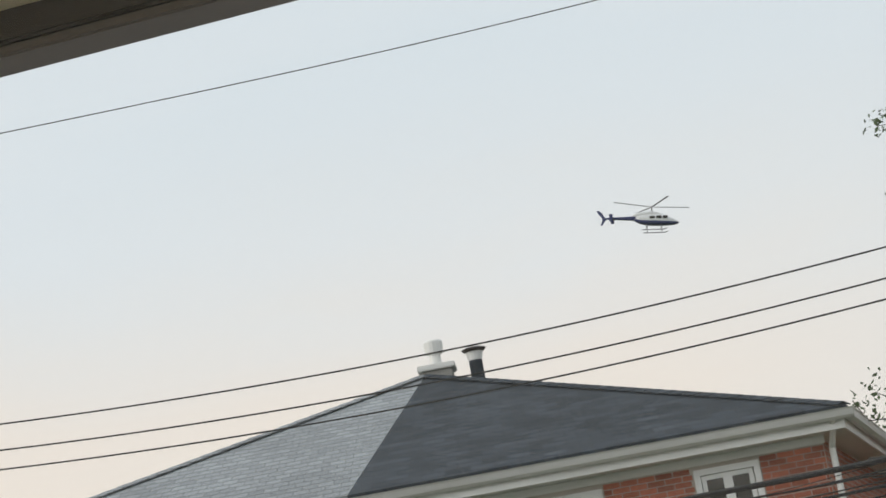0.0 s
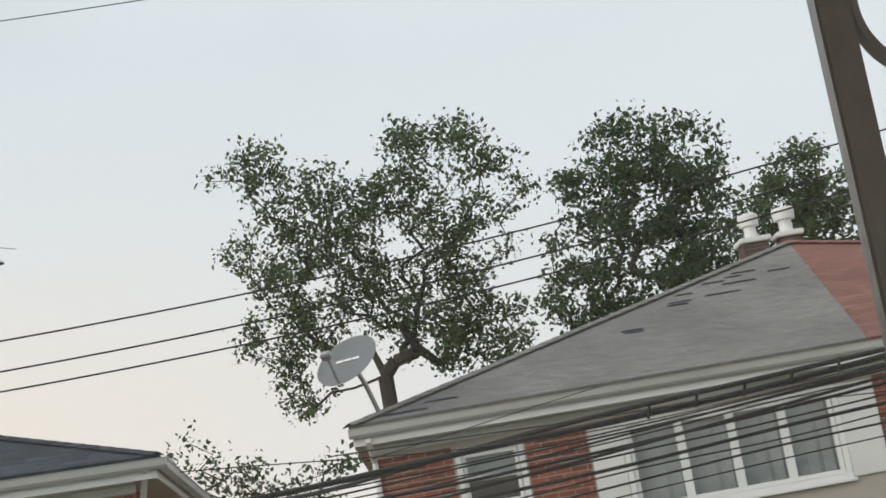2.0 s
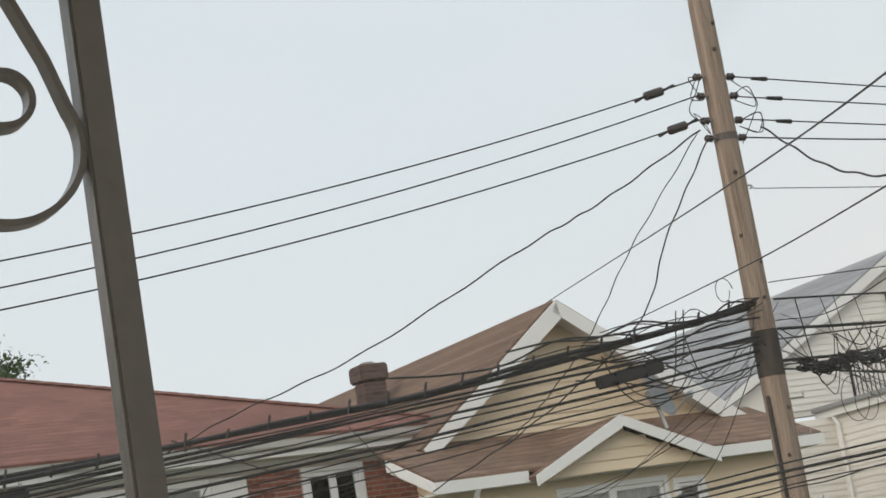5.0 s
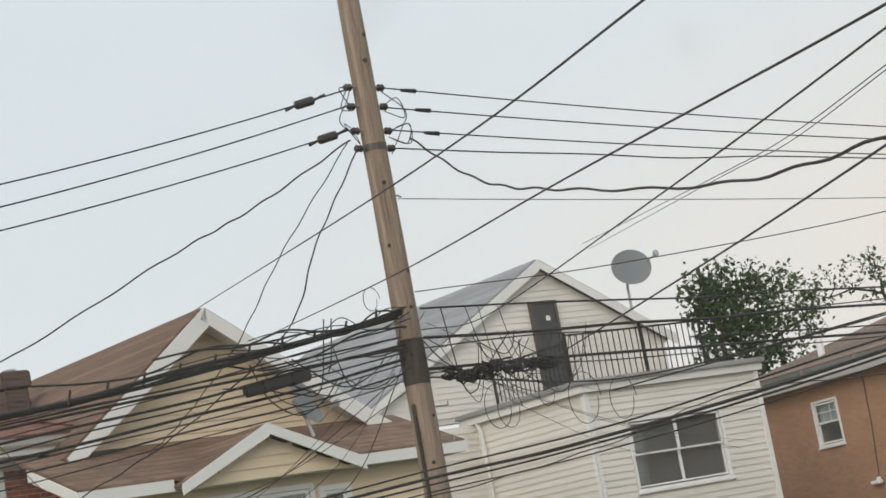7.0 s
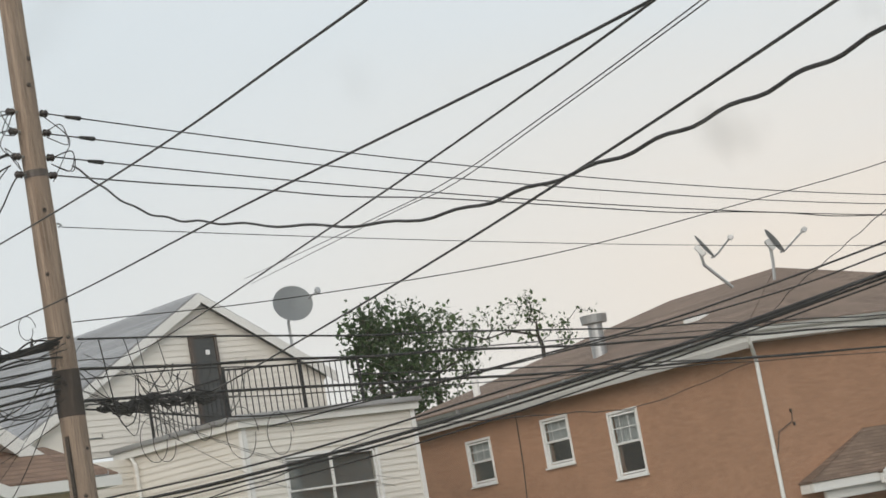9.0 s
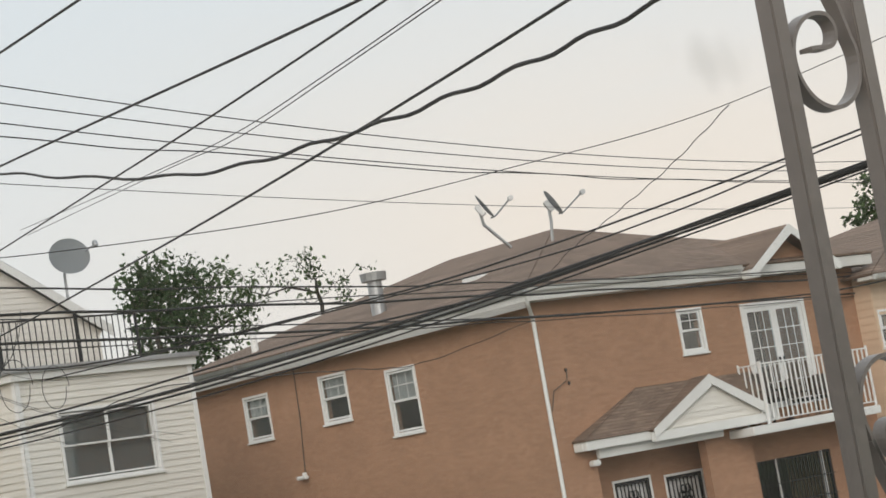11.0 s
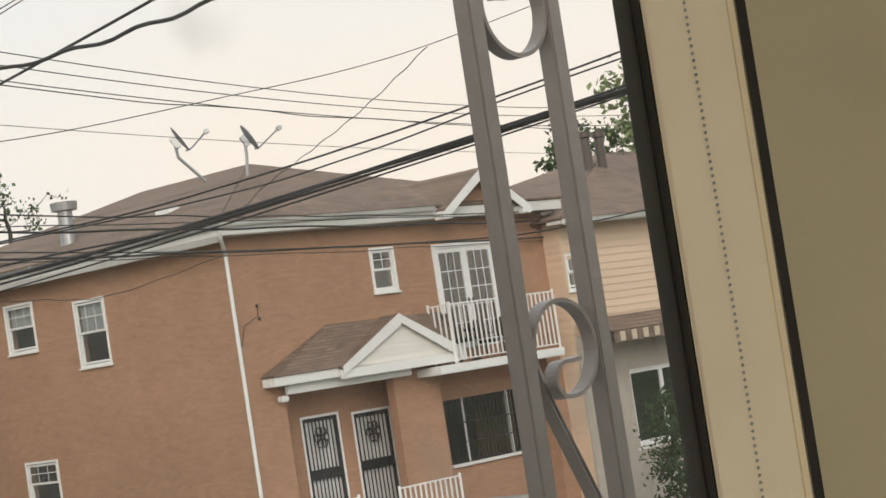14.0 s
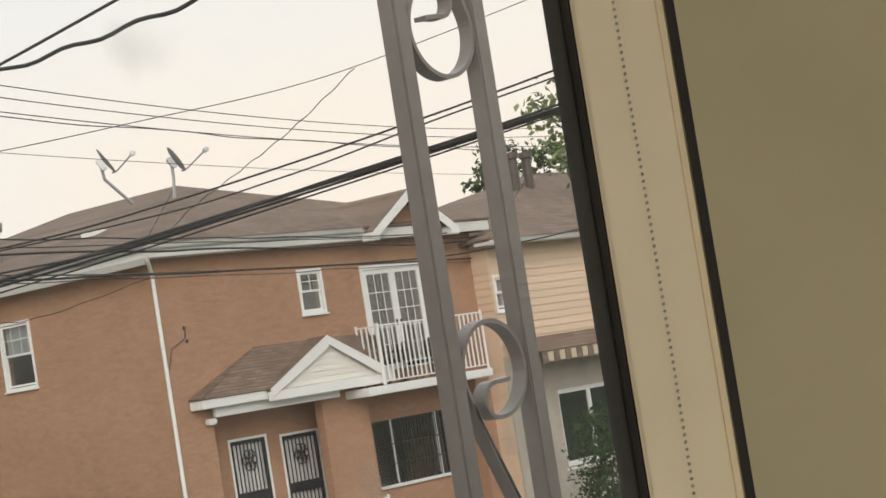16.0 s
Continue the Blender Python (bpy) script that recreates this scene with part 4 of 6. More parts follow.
# portico
part("portico_roof", slab(slab(bmesh.new(), ((0.53, -0.46, 4.6), (6.75, -0.46, 4.6), (6.75, -0.02, 5.6), (2.85, -0.02, 5.62)), 0.05), ((0.53, -0.02, 4.6), (0.53, -0.46, 4.6), (2.85, -0.02, 5.62)), 0.05), M_SHINGLE_TAN, house_f, "brown shingle portico roof")
part("portico_beam", softbox((0.55, -0.46, 4.39, 6.75, -0.32, 4.6), (0.55, -0.32, 4.39, 0.68, -0.004, 4.6), (1.08, -0.26, 4.17, 5.2, -0.14, 4.385), r=0.015), M_WHITE, house_f, "white portico beam")
part("portico_ceiling", boxes((0.68, -0.32, 4.39, 6.7, -0.004, 4.43)), M_WHITE, house_f)
TA, TL, TR = (4.68, 5.62), (2.56, 4.57), (6.8, 4.55)
bm = bmesh.new()
slab(bm, ((2.75, -0.50, 4.56), (6.6, -0.50, 4.54), (4.68, -0.50, 5.52)), -0.06)
part("pediment", bm, M_CREAM, house_f, "cream siding in the pediment")
boards(house_f, M_CREAM, (4.58, 5.42), -0.502, lambda z: [gable_span(z, (4.68, 5.5), (2.75, 4.56), (6.6, 4.54), 0.05)], 0.14)
for p, q in ((TL, TA), (TA, TR)):
    bm = bmesh.new()
    slab(bm, ((p[0], -0.58, p[1]), (q[0], -0.58, q[1]), (q[0], -0.02, q[1]), (p[0], -0.02, p[1])), 0.06)
    part("pediment_roof", bm, M_SHINGLE_TAN, house_f)
    bm = bmesh.new()
    slab(bm, ((p[0], -0.61, p[1] + 0.05), (p[0], -0.61, p[1] - 0.16), (q[0], -0.61, q[1] - 0.22), (q[0], -0.61, q[1] + 0.07)), 0.028)
    part("pediment_trim", bm, M_WHITE, house_f)
part("pediment_base", softbox((2.56, -0.6, 4.33, 6.8, -0.48, 4.55), r=0.015), M_WHITE, house_f)
# balcony
part("balcony_floor", softbox((5.62, -0.84, 4.06, 10.4, -0.004, 4.27), r=0.02), M_WHITE, house_f, "white balcony slab edge")
downpipe(house_f, [(-0.5, -0.5, 8.05), (-0.42, -0.42, 7.85), (-0.02, -0.05, 7.5), (-0.02, -0.06, 4.0), (-0.02, -0.06, -1.1)], 0.046)
part("roof_flue", ring_stack(bmesh.new(), 1.1, 7.0, [(8.3, 0.2), (9.55, 0.19), (9.57, 0.33), (9.78, 0.35)]), M_METAL, house_f, "galvanised roof flue")
part("roof_flue", ring_stack(bmesh.new(), 0.5, 12.0, [(8.2, 0.1), (9.1, 0.1)]), M_VINYL, house_f, "white vent pipe")
part("skylight", softbox((1.9, 3.9, 8.9, 2.7, 4.5, 9.12), r=0.03), M_VINYL, house_f)
part("wall_lamp", softbox((0.92, -0.2, 4.02, 1.16, -0.004, 4.16), r=0.03), M_VINYL, house_f)
railing("balcony_railing", FM @ pose(6.3, -0.78, 0), 4.0, 4.275, 1.48, 0.17, M_VINYL, "white metal balcony railing", 0.016)
railing("balcony_railing", FM @ pose(6.3, -0.06, 0, 0, 0, -90), 0.68, 4.275, 1.48, 0.17, M_VINYL, "white metal balcony side railing", 0.016)

part("cable_drop", tube(bmesh.new(), [(-0.03, 9.6, 7.8), (-0.025, 9.66, 6.4), (-0.025, 9.82, 5.06)], [0.012] * 3, 5), M_WIRE, house_f, "thin cable clipped to the wall")
cctv = new("wall_camera")
cctv.parent = house_f
part("bracket", softbox((-0.07, 9.77, 4.94, -0.005, 9.91, 5.06), r=0.01), M_VINYL, cctv)
part("housing", softbox((-0.2, 9.6, 4.88, -0.06, 10.04, 4.98), r=0.03), M_VINYL, cctv, "white security camera housing")
part("cable_run", tube(bmesh.new(), [(0.75, -0.03, 6.3), (0.7, -0.03, 6.05), (0.25, -0.03, 5.85), (0.1, -0.03, 5.4)], [0.010] * 4, 5), M_WIRE, house_f, "dark cable stapled to the wall")
for k, (px, pz) in enumerate(((0.72, 6.28), (0.75, 5.98))):
    part("wall_bracket", softbox((px - 0.025, -0.05, pz - 0.04, px + 0.025, -0.005, pz + 0.04), r=0.006), M_TRIM_BROWN, house_f)
for y0 in (1.4, 3.9, 6.4, 8.9, 11.4, 13.6):
    part("gutter_strap", boxes((-0.66, y0, 8.06, -0.462, y0 + 0.04, 8.19)), M_METAL, house_f)


# ---- yellow house beyond the corner house ----
GM = pose(31.8, 31.8, 0, 0, 0, 8)
house_g = thing("house", GM, "peach sided house with a brown roof and striped awning", "house")
GW, GW2 = (-0.9, 1.5, 1.95, 3.62), (-2.40, -2.03, 5.5, 6.22)
part("front_wall", pierced(-2.5, 13.0, 0, 6.95, 0, 0.2, [GW, GW2]), M_PEACH, house_g)
part("side_wall", boxes((-2.5, 0.2, 0, -2.3, 9, 6.95)), M_PEACH, house_g)
part("side_wall", boxes((12.8, 0.2, 0, 13.0, 9, 6.95)), M_PEACH, house_g)
part("back_wall", boxes((-2.3, 8.8, 0, 12.8, 9, 6.95)), M_PEACH, house_g)
g_boards = new("side_boards")
g_boards.parent = house_g
g_boards.matrix_local = pose(-2.502, 9, 0, 0, 0, -90)
boards(g_boards, M_PEACH, (0.4, 6.9), -0.002, lambda z: [(0.0, 9.0)], 0.16)
boards(house_g, M_PEACH, (4.55, 6.9), -0.002, lambda z: minus(-2.5, 13.0, z, [GW2]), 0.16)
part("stone_facing", pierced(-2.5, 13.0, 0, 4.5, -0.06, -0.004, [GW]), M_STONE, house_g, "pale stone facing at street level")
bm = bmesh.new()
slab(bm, ((-2.85, -0.4, 6.95), (13.4, -0.4, 6.95), (9.5, 4.5, 8.95), (5.3, 4.5, 8.95)), 0.06)
slab(bm, ((-2.85, 9.4, 6.95), (-2.85, -0.4, 6.95), (5.3, 4.5, 8.95)), 0.06)
slab(bm, ((13.4, -0.4, 6.95), (13.4, 9.4, 6.95), (9.5, 4.5, 8.95)), 0.06)
slab(bm, ((13.4, 9.4, 6.95), (-2.85, 9.4, 6.95), (5.3, 4.5, 8.95), (9.5, 4.5, 8.95)), 0.06)
part("roof", bm, M_SHINGLE_TAN, house_g, "brown shingle roof")
gutter(house_g, (-2.85, -0.42, 6.97), (13.4, -0.42, 6.97))
part("soffit", boxes((-2.85, -0.4, 6.88, 13.4, 0.0, 6.945)), M_SOFFIT, house_g)
for x in (3.0, 3.55):
    part("flue", ring_stack(bmesh.new(), x, 3.2, [(7.6, 0.12), (9.2, 0.12), (9.22, 0.17), (9.36, 0.17)]), M_TRIM_BROWN, house_g, "thin dark flue pipe")
window(house_g, *GW, 0, "slider")
window(house_g, *GW2, 0, "sash", edge=0.05)
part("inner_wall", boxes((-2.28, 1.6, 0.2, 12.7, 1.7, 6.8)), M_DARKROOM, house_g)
aw = new("awning")
aw.parent = house_g
bm = bmesh.new()
slab(bm, ((-2.45, -1.0, 4.48), (4.6, -1.0, 4.48), (4.6, -0.06, 4.8), (-2.45, -0.06, 4.8)), 0.03)
part("awning_top", bm, M_SHINGLE_TAN, aw)
M_STRIPE = material("beige_awning_metal", (0.55, 0.46, 0.34), 0.5, 0.05, 3)
for i in range(35):
    x = -2.45 + 0.2 * i
    part("valance_flap", softbox((x + 0.01, -1.02, 4.24 + 0.03 * (i % 2), x + 0.19, -1.005, 4.475), r=0.006), M_STRIPE if i % 2 else M_SHINGLE_TAN, aw)
low_wall = part("garden_wall", softbox((-2.6, -3.4, 0, 3.4, -3.2, 1.25), (0.2, -3.46, 0, 0.5, -3.14, 1.5), r=0.03), M_VINYL)
low_wall.matrix_world = GM
tagged(low_wall, "low white garden wall with a capped post", "wall")
fence = thing("iron_fence", GM @ pose(-2.5, -4.2, 0), "black iron fence with pointed pickets", "fence")
part("fence_rail", boxes((0, -0.02, 0.35, 6, 0.02, 0.40), (0, -0.02, 0.95, 6, 0.02, 1.0)), M_BLACK, fence)
me = bpy.data.meshes.new("picket")
bm = tube(bmesh.new(), [(0, 0, 0.05), (0, 0, 1.12), (0, 0, 1.15), (0, 0, 1.28)], [0.011, 0.011, 0.024, 0.002], 6)
bm.to_mesh(me)
bm.free()
me.materials.append(M_BLACK)
for i in range(41):
    share("picket", me, fence, Matrix.Translation((0.15 * i, 0, 0)))
# small teal-grey roof between the two houses
shed = thing("house", pose(33.5, 36.5, 0, 0, 0, 8), "far house with a pale grey-green roof", "house")
part("wall", boxes((-3, 0, 0, 3, 6, 6.6)), M_CREAM, shed)
bm = bmesh.new()
slab(bm, ((-3.3, -0.3, 6.6), (3.3, -0.3, 6.6), (2.6, 3, 8.3), (-2.6, 3, 8.3)), 0.06)
slab(bm, ((3.3, 6.3, 6.6), (-3.3, 6.3, 6.6), (-2.6, 3, 8.3), (2.6, 3, 8.3)), 0.06)
part("roof", bm, M_SHINGLE_SILVER, shed)

# stoop rails before the corner house
for x, n in ((-0.95, "rail beside the steps"), (2.4, "rail across the landing")):
    railing("stoop_railing", FM @ pose(x, -2.0, 0), 2.05, 0.88, 0.84, 0.16, M_VINYL, "white metal " + n, 0.016)
for x in (1.2, 4.8):
    st = new("stoop")
    st.parent = house_f
    for k in range(5):
        part("step", softbox((x - 0.1, -2.1 - 0.36 * (k + 1), -1.2, x + 1.9, -2.1 - 0.36 * k - 0.002, 0.9 - 0.22 * (k + 1)), r=0.02), M_CONCRETE, st)
landing = part("stoop_landing", softbox((-1.1, -2.1, -1.2, 7.0, -0.004, 0.88), (1.2, 0.0, -1.2, 4.76, 0.896, 0.88), r=0.02), M_CONCRETE, house_f)


# ---- satellite dishes ----
def dish(m, r, mast, label, arm_len=0.55, clips=False, arm_down=True, reach=0.75):
    """A dish that looks along +z of m; mast: points from behind the dish to its foot, in the world."""
    t = thing("satellite_dish", m, label, "satellite dish", "satellite dishes")
    bm = bmesh.new()
    rings = []
    for i in range(7):
        q = i / 6
        rings.append([bm.verts.new((q * r * math.cos(a), q * r * 1.1 * math.sin(a), 0.16 * r * q * q)) for a in [2 * math.pi * k / 28 for k in range(28)]] if i else [bm.verts.new((0, 0, 0))])
    for k in range(28):
        bm.faces.new((rings[0][0], rings[1][k], rings[1][(k + 1) % 28]))
    for a, b in zip(rings[1:], rings[2:]):
        for k in range(28):
            bm.faces.new((a[k], b[k], b[(k + 1) % 28], a[(k + 1) % 28]))
    bmesh.ops.solidify(bm, geom=bm.faces[:], thickness=0.018)
    part("reflector", bm, M_DISH, t, "shallow grey reflector")
    s = -1 if arm_down else 1
    part("feed_arm", tube(bmesh.new(), [(0, s * r * 0.9, -0.02), (0, s * r * 1.0, 0.1), (0, s * r * reach, arm_len)], [0.018] * 3, 6), M_METAL, t)
    part("feed_horn", softbox((-0.07, s * r * reach - 0.05, arm_len - 0.03, 0.07, s * r * reach + 0.05, arm_len + 0.08), r=0.02), M_METAL, t)
    part("bracket", softbox((-0.07, -0.12, -0.13, 0.07, 0.12, -0.022), r=0.015), M_METAL, t)
    if clips:
        for k in range(3):
            part("label_bar", boxes((-0.2 + 0.12 * k, 0.05, 0.012, -0.1 + 0.12 * k, 0.09, 0.022)), M_VINYL, t, "pale mark on the dish")
    inv = m.inverted()
    part("mast", tube(bmesh.new(), [inv @ Vector(p) for p in mast], [0.032] * len(mast), 8), M_METAL, t)
    return t


def facing(p, az, el, roll=0):
    """A pose at p whose z axis looks towards that azimuth and elevation, its y axis up."""
    a, e = radians(az), radians(el)
    d = Vector((math.cos(a) * math.cos(e), math.sin(a) * math.cos(e), math.sin(e)))
    return Matrix.Translation(p) @ d.to_track_quat("Z", "Y").to_matrix().to_4x4() @ pose(0, 0, 0, 0, 0, roll)


BM = pose(-10.025, 23.525, 0, 0, 0, 26)
at = lambda m, *p: tuple(m @ Vector(p))
dish(facing(at(BM, 0.03, 0.0, 8.38), -96, 44, 0), 0.42, [at(BM, 0.1, 0.1, 8.35), at(BM, 0.2, 0.12, 8.1), at(BM, 0.36, 0.25, 7.6)], "grey oval satellite dish on the corner of the grey roof", 0.42, True)
dish(facing(at(EM, 0.84, 4.0, 10.25), -92, 16, 102), 0.41, [at(EM, 0.86, 4.15, 10.2), at(EM, 0.9, 4.3, 9.9), at(EM, 0.9, 4.3, 9.1)], "round grey satellite dish on a mast at the attic roof", 0.3, False, True, 1.3)
dish(facing((21.24, 32.94, 9.38), -30, 32, 0), 0.27, [(21.19, 32.99, 9.28), (21.22, 32.99, 9.06), (21.7, 32.9, 8.55)], "thin grey satellite dish seen from its edge", 0.5)
dish(facing((22.82, 32.9, 9.33), -25, 30, 0), 0.27, [(22.77, 32.95, 9.23), (22.77, 32.95, 9.0), (22.72, 32.95, 8.6)], "thin grey satellite dish beside the roof ridge", 0.6)


DM = pose(2.326, 28.907, 0, 0, 0, 22)
dish(facing(at(DM, 3.5, -0.85, 7.45), -35, 20, 20), 0.36, [at(DM, 3.5, -0.72, 7.4), at(DM, 3.6, -0.7, 7.25), at(DM, 3.65, -0.75, 6.95)], "pale grey satellite dish on the lean-to roof", 0.4)


# ---- balcony chairs ----
def patio_chair(m):
    t = thing("patio_chair", m, "dark metal patio chair with a woven backrest on the balcony", "chair", "chairs on the balcony")
    part("seat", softbox((-0.24, -0.24, 0.40, 0.24, 0.24, 0.50), r=0.03), M_BLACK, t)
    part("backrest", softbox((-0.24, 0.2, 0.52, 0.24, 0.28, 1.05), r=0.03), M_TRIM_BROWN, t, "dark woven backrest")
    for x in (-0.22, 0.22):
        for y in (-0.22, 0.22):
            part("leg", tube(bmesh.new(), [(x, y, 0), (x, y, 0.4)], [0.016, 0.016], 6), M_BLACK, t)
        part("armrest", tube(bmesh.new(), [(x, 0.24, 0.66), (x, -0.2, 0.66), (x, -0.22, 0.42)], [0.015] * 3, 6), M_BLACK, t)
    return t


chair = patio_chair(FM @ pose(6.85, -0.42, 4.28) @ Matrix.Diagonal((1.2, 1.2, 1.2, 1)))
copy_thing(chair, FM @ pose(8.0, -0.4, 4.28, 0, 0, 12))
copy_thing(chair, FM @ pose(9.0, -0.4, 4.28, 0, 0, -10))
patio = thing("patio_table", FM @ pose(7.42, -0.42, 4.28) @ Matrix.Diagonal((0.9, 0.9, 1.1, 1)), "small dark round table on the balcony", "table")
part("tabletop", ring_stack(bmesh.new(), 0, 0, [(0.68, 0.3), (0.71, 0.31), (0.72, 0.3)], 20), M_BLACK, patio)
part("pedestal", ring_stack(bmesh.new(), 0, 0, [(0, 0.16), (0.03, 0.15), (0.05, 0.03), (0.678, 0.03)], 12), M_BLACK, patio)


# ---- utility pole ----
PX, PY, PAZ = 5.546, 21.29, 24
POLE = pose(PX, PY, 0, 0, 0, PAZ)


def on_pole(u, z, off=0.0):
    return at(POLE, u, off, z)


def utility_pole(m):
    t = thing("utility_pole", m, "tall weathered wooden utility pole with insulators and tar stains", "utility pole", "utility poles")
    rng = random.Random(3)
    bm = bmesh.new()
    sides, rings = 20, []
    for k in range(60):
        z = 12.2 * k / 59
        r = 0.165 - 0.045 * z / 12.2
        rings.append([bm.verts.new((r * (1 + rng.uniform(-0.02, 0.02)) * math.cos(2 * math.pi * s / sides), r * (1 + rng.uniform(-0.02, 0.02)) * math.sin(2 * math.pi * s / sides), z)) for s in range(sides)])
    for a, b in zip(rings, rings[1:]):
        for s in range(sides):
            bm.faces.new((a[s], a[(s + 1) % sides], b[(s + 1) % sides], b[s]))
    bm.faces.new(rings[-1])
    part("shaft", bm, M_POLE, t, "split brown timber shaft")
    part("tar_band", ring_stack(bmesh.new(), 0, 0, [(6.66, 0.1452), (6.74, 0.1462), (7.06, 0.1452), (7.16, 0.1440)], 20), M_TAR, t, "black tarred band")
    for z in (10.02, 9.8, 9.52, 9.32):
        part("bolt", tube(bmesh.new(), [(-0.24, 0, z), (0.24, 0, z)], [0.014, 0.014], 6), M_METAL, t)
        for s in (-1, 1):
            part("insulator", tube(bmesh.new(), [(s * 0.17, 0, z), (s * 0.20, 0, z), (s * 0.22, 0, z), (s * 0.25, 0, z), (s * 0.28, 0, z)], [0.02, 0.045, 0.028, 0.045, 0.02], 10), M_INSUL, t, "brown porcelain spool")
    part("clamp_ring", ring_stack(bmesh.new(), 0, 0, [(9.28, 0.136), (9.36, 0.136)], 16), M_TRIM_BROWN, t)
    part("guy_hook", tube(bmesh.new(), [(0.12, 0, 8.76), (0.2, 0, 8.78), (0.24, 0, 8.76), (0.2, 0, 8.74)], [0.012] * 4, 6), M_METAL, t)
    for z in (8.2, 7.9, 8.9, 10.3, 7.5, 6.3, 5.8, 10.6):
        a = rng.uniform(3.6, 5.4)
        part("knot", tube(bmesh.new(), [(0.11 * math.cos(a), 0.11 * math.sin(a), z), (0.143 * math.cos(a), 0.143 * math.sin(a), z)], [0.03, 0.022], 8), M_TAR, t)
    # thin dark pipe draws the dark strip along the shaft's left edge
    part("dark_edge_pipe", tube(bmesh.new(), [(-0.155, -0.05, 0), (-0.155, -0.05, 6.45)], [0.022, 0.022], 8), M_TAR, t, "thin dark strip along the pole's left edge")
    for z in (5.3, 6.0, 6.4):
        part("step_bolt", tube(bmesh.new(), [(0.1, -0.05, z), (0.3, -0.08, z), (0.3, -0.08, z + 0.04)], [0.009] * 3, 6), M_METAL, t)
    return t


pole = utility_pole(POLE)
copy_thing(pole, pose(*on_pole(-33.4, 0), 0, 0, PAZ))
copy_thing(pole, pose(*on_pole(36, 0), 0, 0, PAZ))


# ---- wires ----
def smooth(pts, n=14):
    out = []
    p = [Vector(q) for q in pts]
    p = [p[0] * 2 - p[1]] + p + [p[-1] * 2 - p[-2]]
    for i in range(1, len(p) - 2):
        for k in range(n):
            t = k / n
            out.append(0.5 * (2 * p[i] + (p[i + 1] - p[i - 1]) * t + (2 * p[i - 1] - 5 * p[i] + 4 * p[i + 1] - p[i + 2]) * t * t + (3 * p[i] - p[i - 1] - 3 * p[i + 1] + p[i + 2]) * t ** 3))
    return out + [p[-2]]


def wire(pts, r, label="thin black overhead wire", mat=None, twist=0.0, n=14, name="overhead_wire"):
    pts = smooth(pts, n)
    if twist:
        pts = [q + Vector((0, 0, twist * math.sin(i * 1.1))) for i, q in enumerate(pts)]
    ob = part(name, tube(bmesh.new(), pts, [r * 0.72] * len(pts), 6), mat or M_CABLE)
    return tagged(ob, label, "wire", "overhead wires")


def span(u0, u1, z0, zmin, off=0.0, r=0.009, label="power line strung between the poles", wob=0.0, seed=0, z1=None):
    rng = random.Random(seed)
    mid, half = (u0 + u1) / 2, (u1 - u0) / 2
    z1 = z0 if z1 is None else z1
    pts = []
    for k in range(25):
        u = u0 + (u1 - u0) * k / 24
        q = (u - mid) / half
        base = zmin + ((z0 if q < 0 else z1) - zmin) * q * q
        pts.append(on_pole(u, base + (rng.uniform(-wob, wob) if 0 < k < 24 else 0), off + (rng.uniform(-wob, wob) if 0 < k < 24 else 0)))
    return wire(pts, r, label, n=4)


for z0, zm in ((9.99, 7.84), (9.81, 7.58), (9.54, 7.41)):
    span(-33.3, -0.27, z0, zm, r=0.011)
for z0, zm in ((10.02, 9.37), (9.79, 9.2), (9.53, 9.0)):
    span(0.27, 36, z0, zm, r=0.011)
span(0.27, 36, 9.32, 8.98, 0.0, 0.012, "slack twisted service cable", 0.03, 4)
span(0.24, 36, 8.74, 8.45, 0.0, 0.007, "thin bare messenger wire between poles")
# cables from the corner of the brick house into the bundle
for dz, rr in ((0.0, 0.03), (-0.22, 0.014), (-0.34, 0.02)):
    wire([(-11.75, 21.75, 6.85 + dz), (-8.6, 18.6, 6.4 + dz), (-5.2, 16.6, 6.33 + dz), on_pole(-8.4, 6.50 + dz * 0.6, -0.1), on_pole(-4.0, 6.85 + dz * 0.3, -0.1), on_pole(-0.2, 7.4 + dz, -0.1)], rr, "black cable slung from a brick house to the pole")
# hangers and ties along the heaviest cable
for k in range(26):
    rng = random.Random(40 + k)
    u = -0.5 - 0.42 * k
    q = (u + 16.72) / 16.58
    z = 6.12 + 1.34 * q * q
    tagged(part("cable_tie", tube(bmesh.new(), [on_pole(u - 0.03, z - 0.05 + rng.uniform(-0.02, 0.02), -0.14), on_pole(u, z + 0.05 + rng.uniform(0, 0.05), -0.16)], [0.016, 0.012], 6), M_CABLE), "black tie on the cable bundle", "cable tie", "cable ties on the bundle")
# telephone and cable bundles on the left of the pole
for i, (z0, zm, r) in enumerate(((7.44, 6.42, 0.036), (7.30, 6.33, 0.012), (7.1, 6.22, 0.02), (7.02, 6.14, 0.012), (6.95, 6.05, 0.022), (6.9, 5.98, 0.010), (6.8, 5.9, 0.014), (6.72, 5.8, 0.009), (7.2, 6.28, 0.009), (7.42, 6.36, 0.010))):
    span(-33.3, -0.14, z0, zm - 0.3, -0.12 + 0.02 * i, r, "black telephone cable in the bundle along the street", 0.025, i)
for i, (z0, zm, r) in enumerate(((7.48, 7.2, 0.016), (7.16, 7.02, 0.024), (7.05, 7.15, 0.011), (6.82, 6.66, 0.024), (6.78, 6.60, 0.010))):
    span(0.14, 36, z0, zm, -0.1 + 0.03 * i, r, "black telephone cable in the bundle along the street", 0.02, 20 + i)
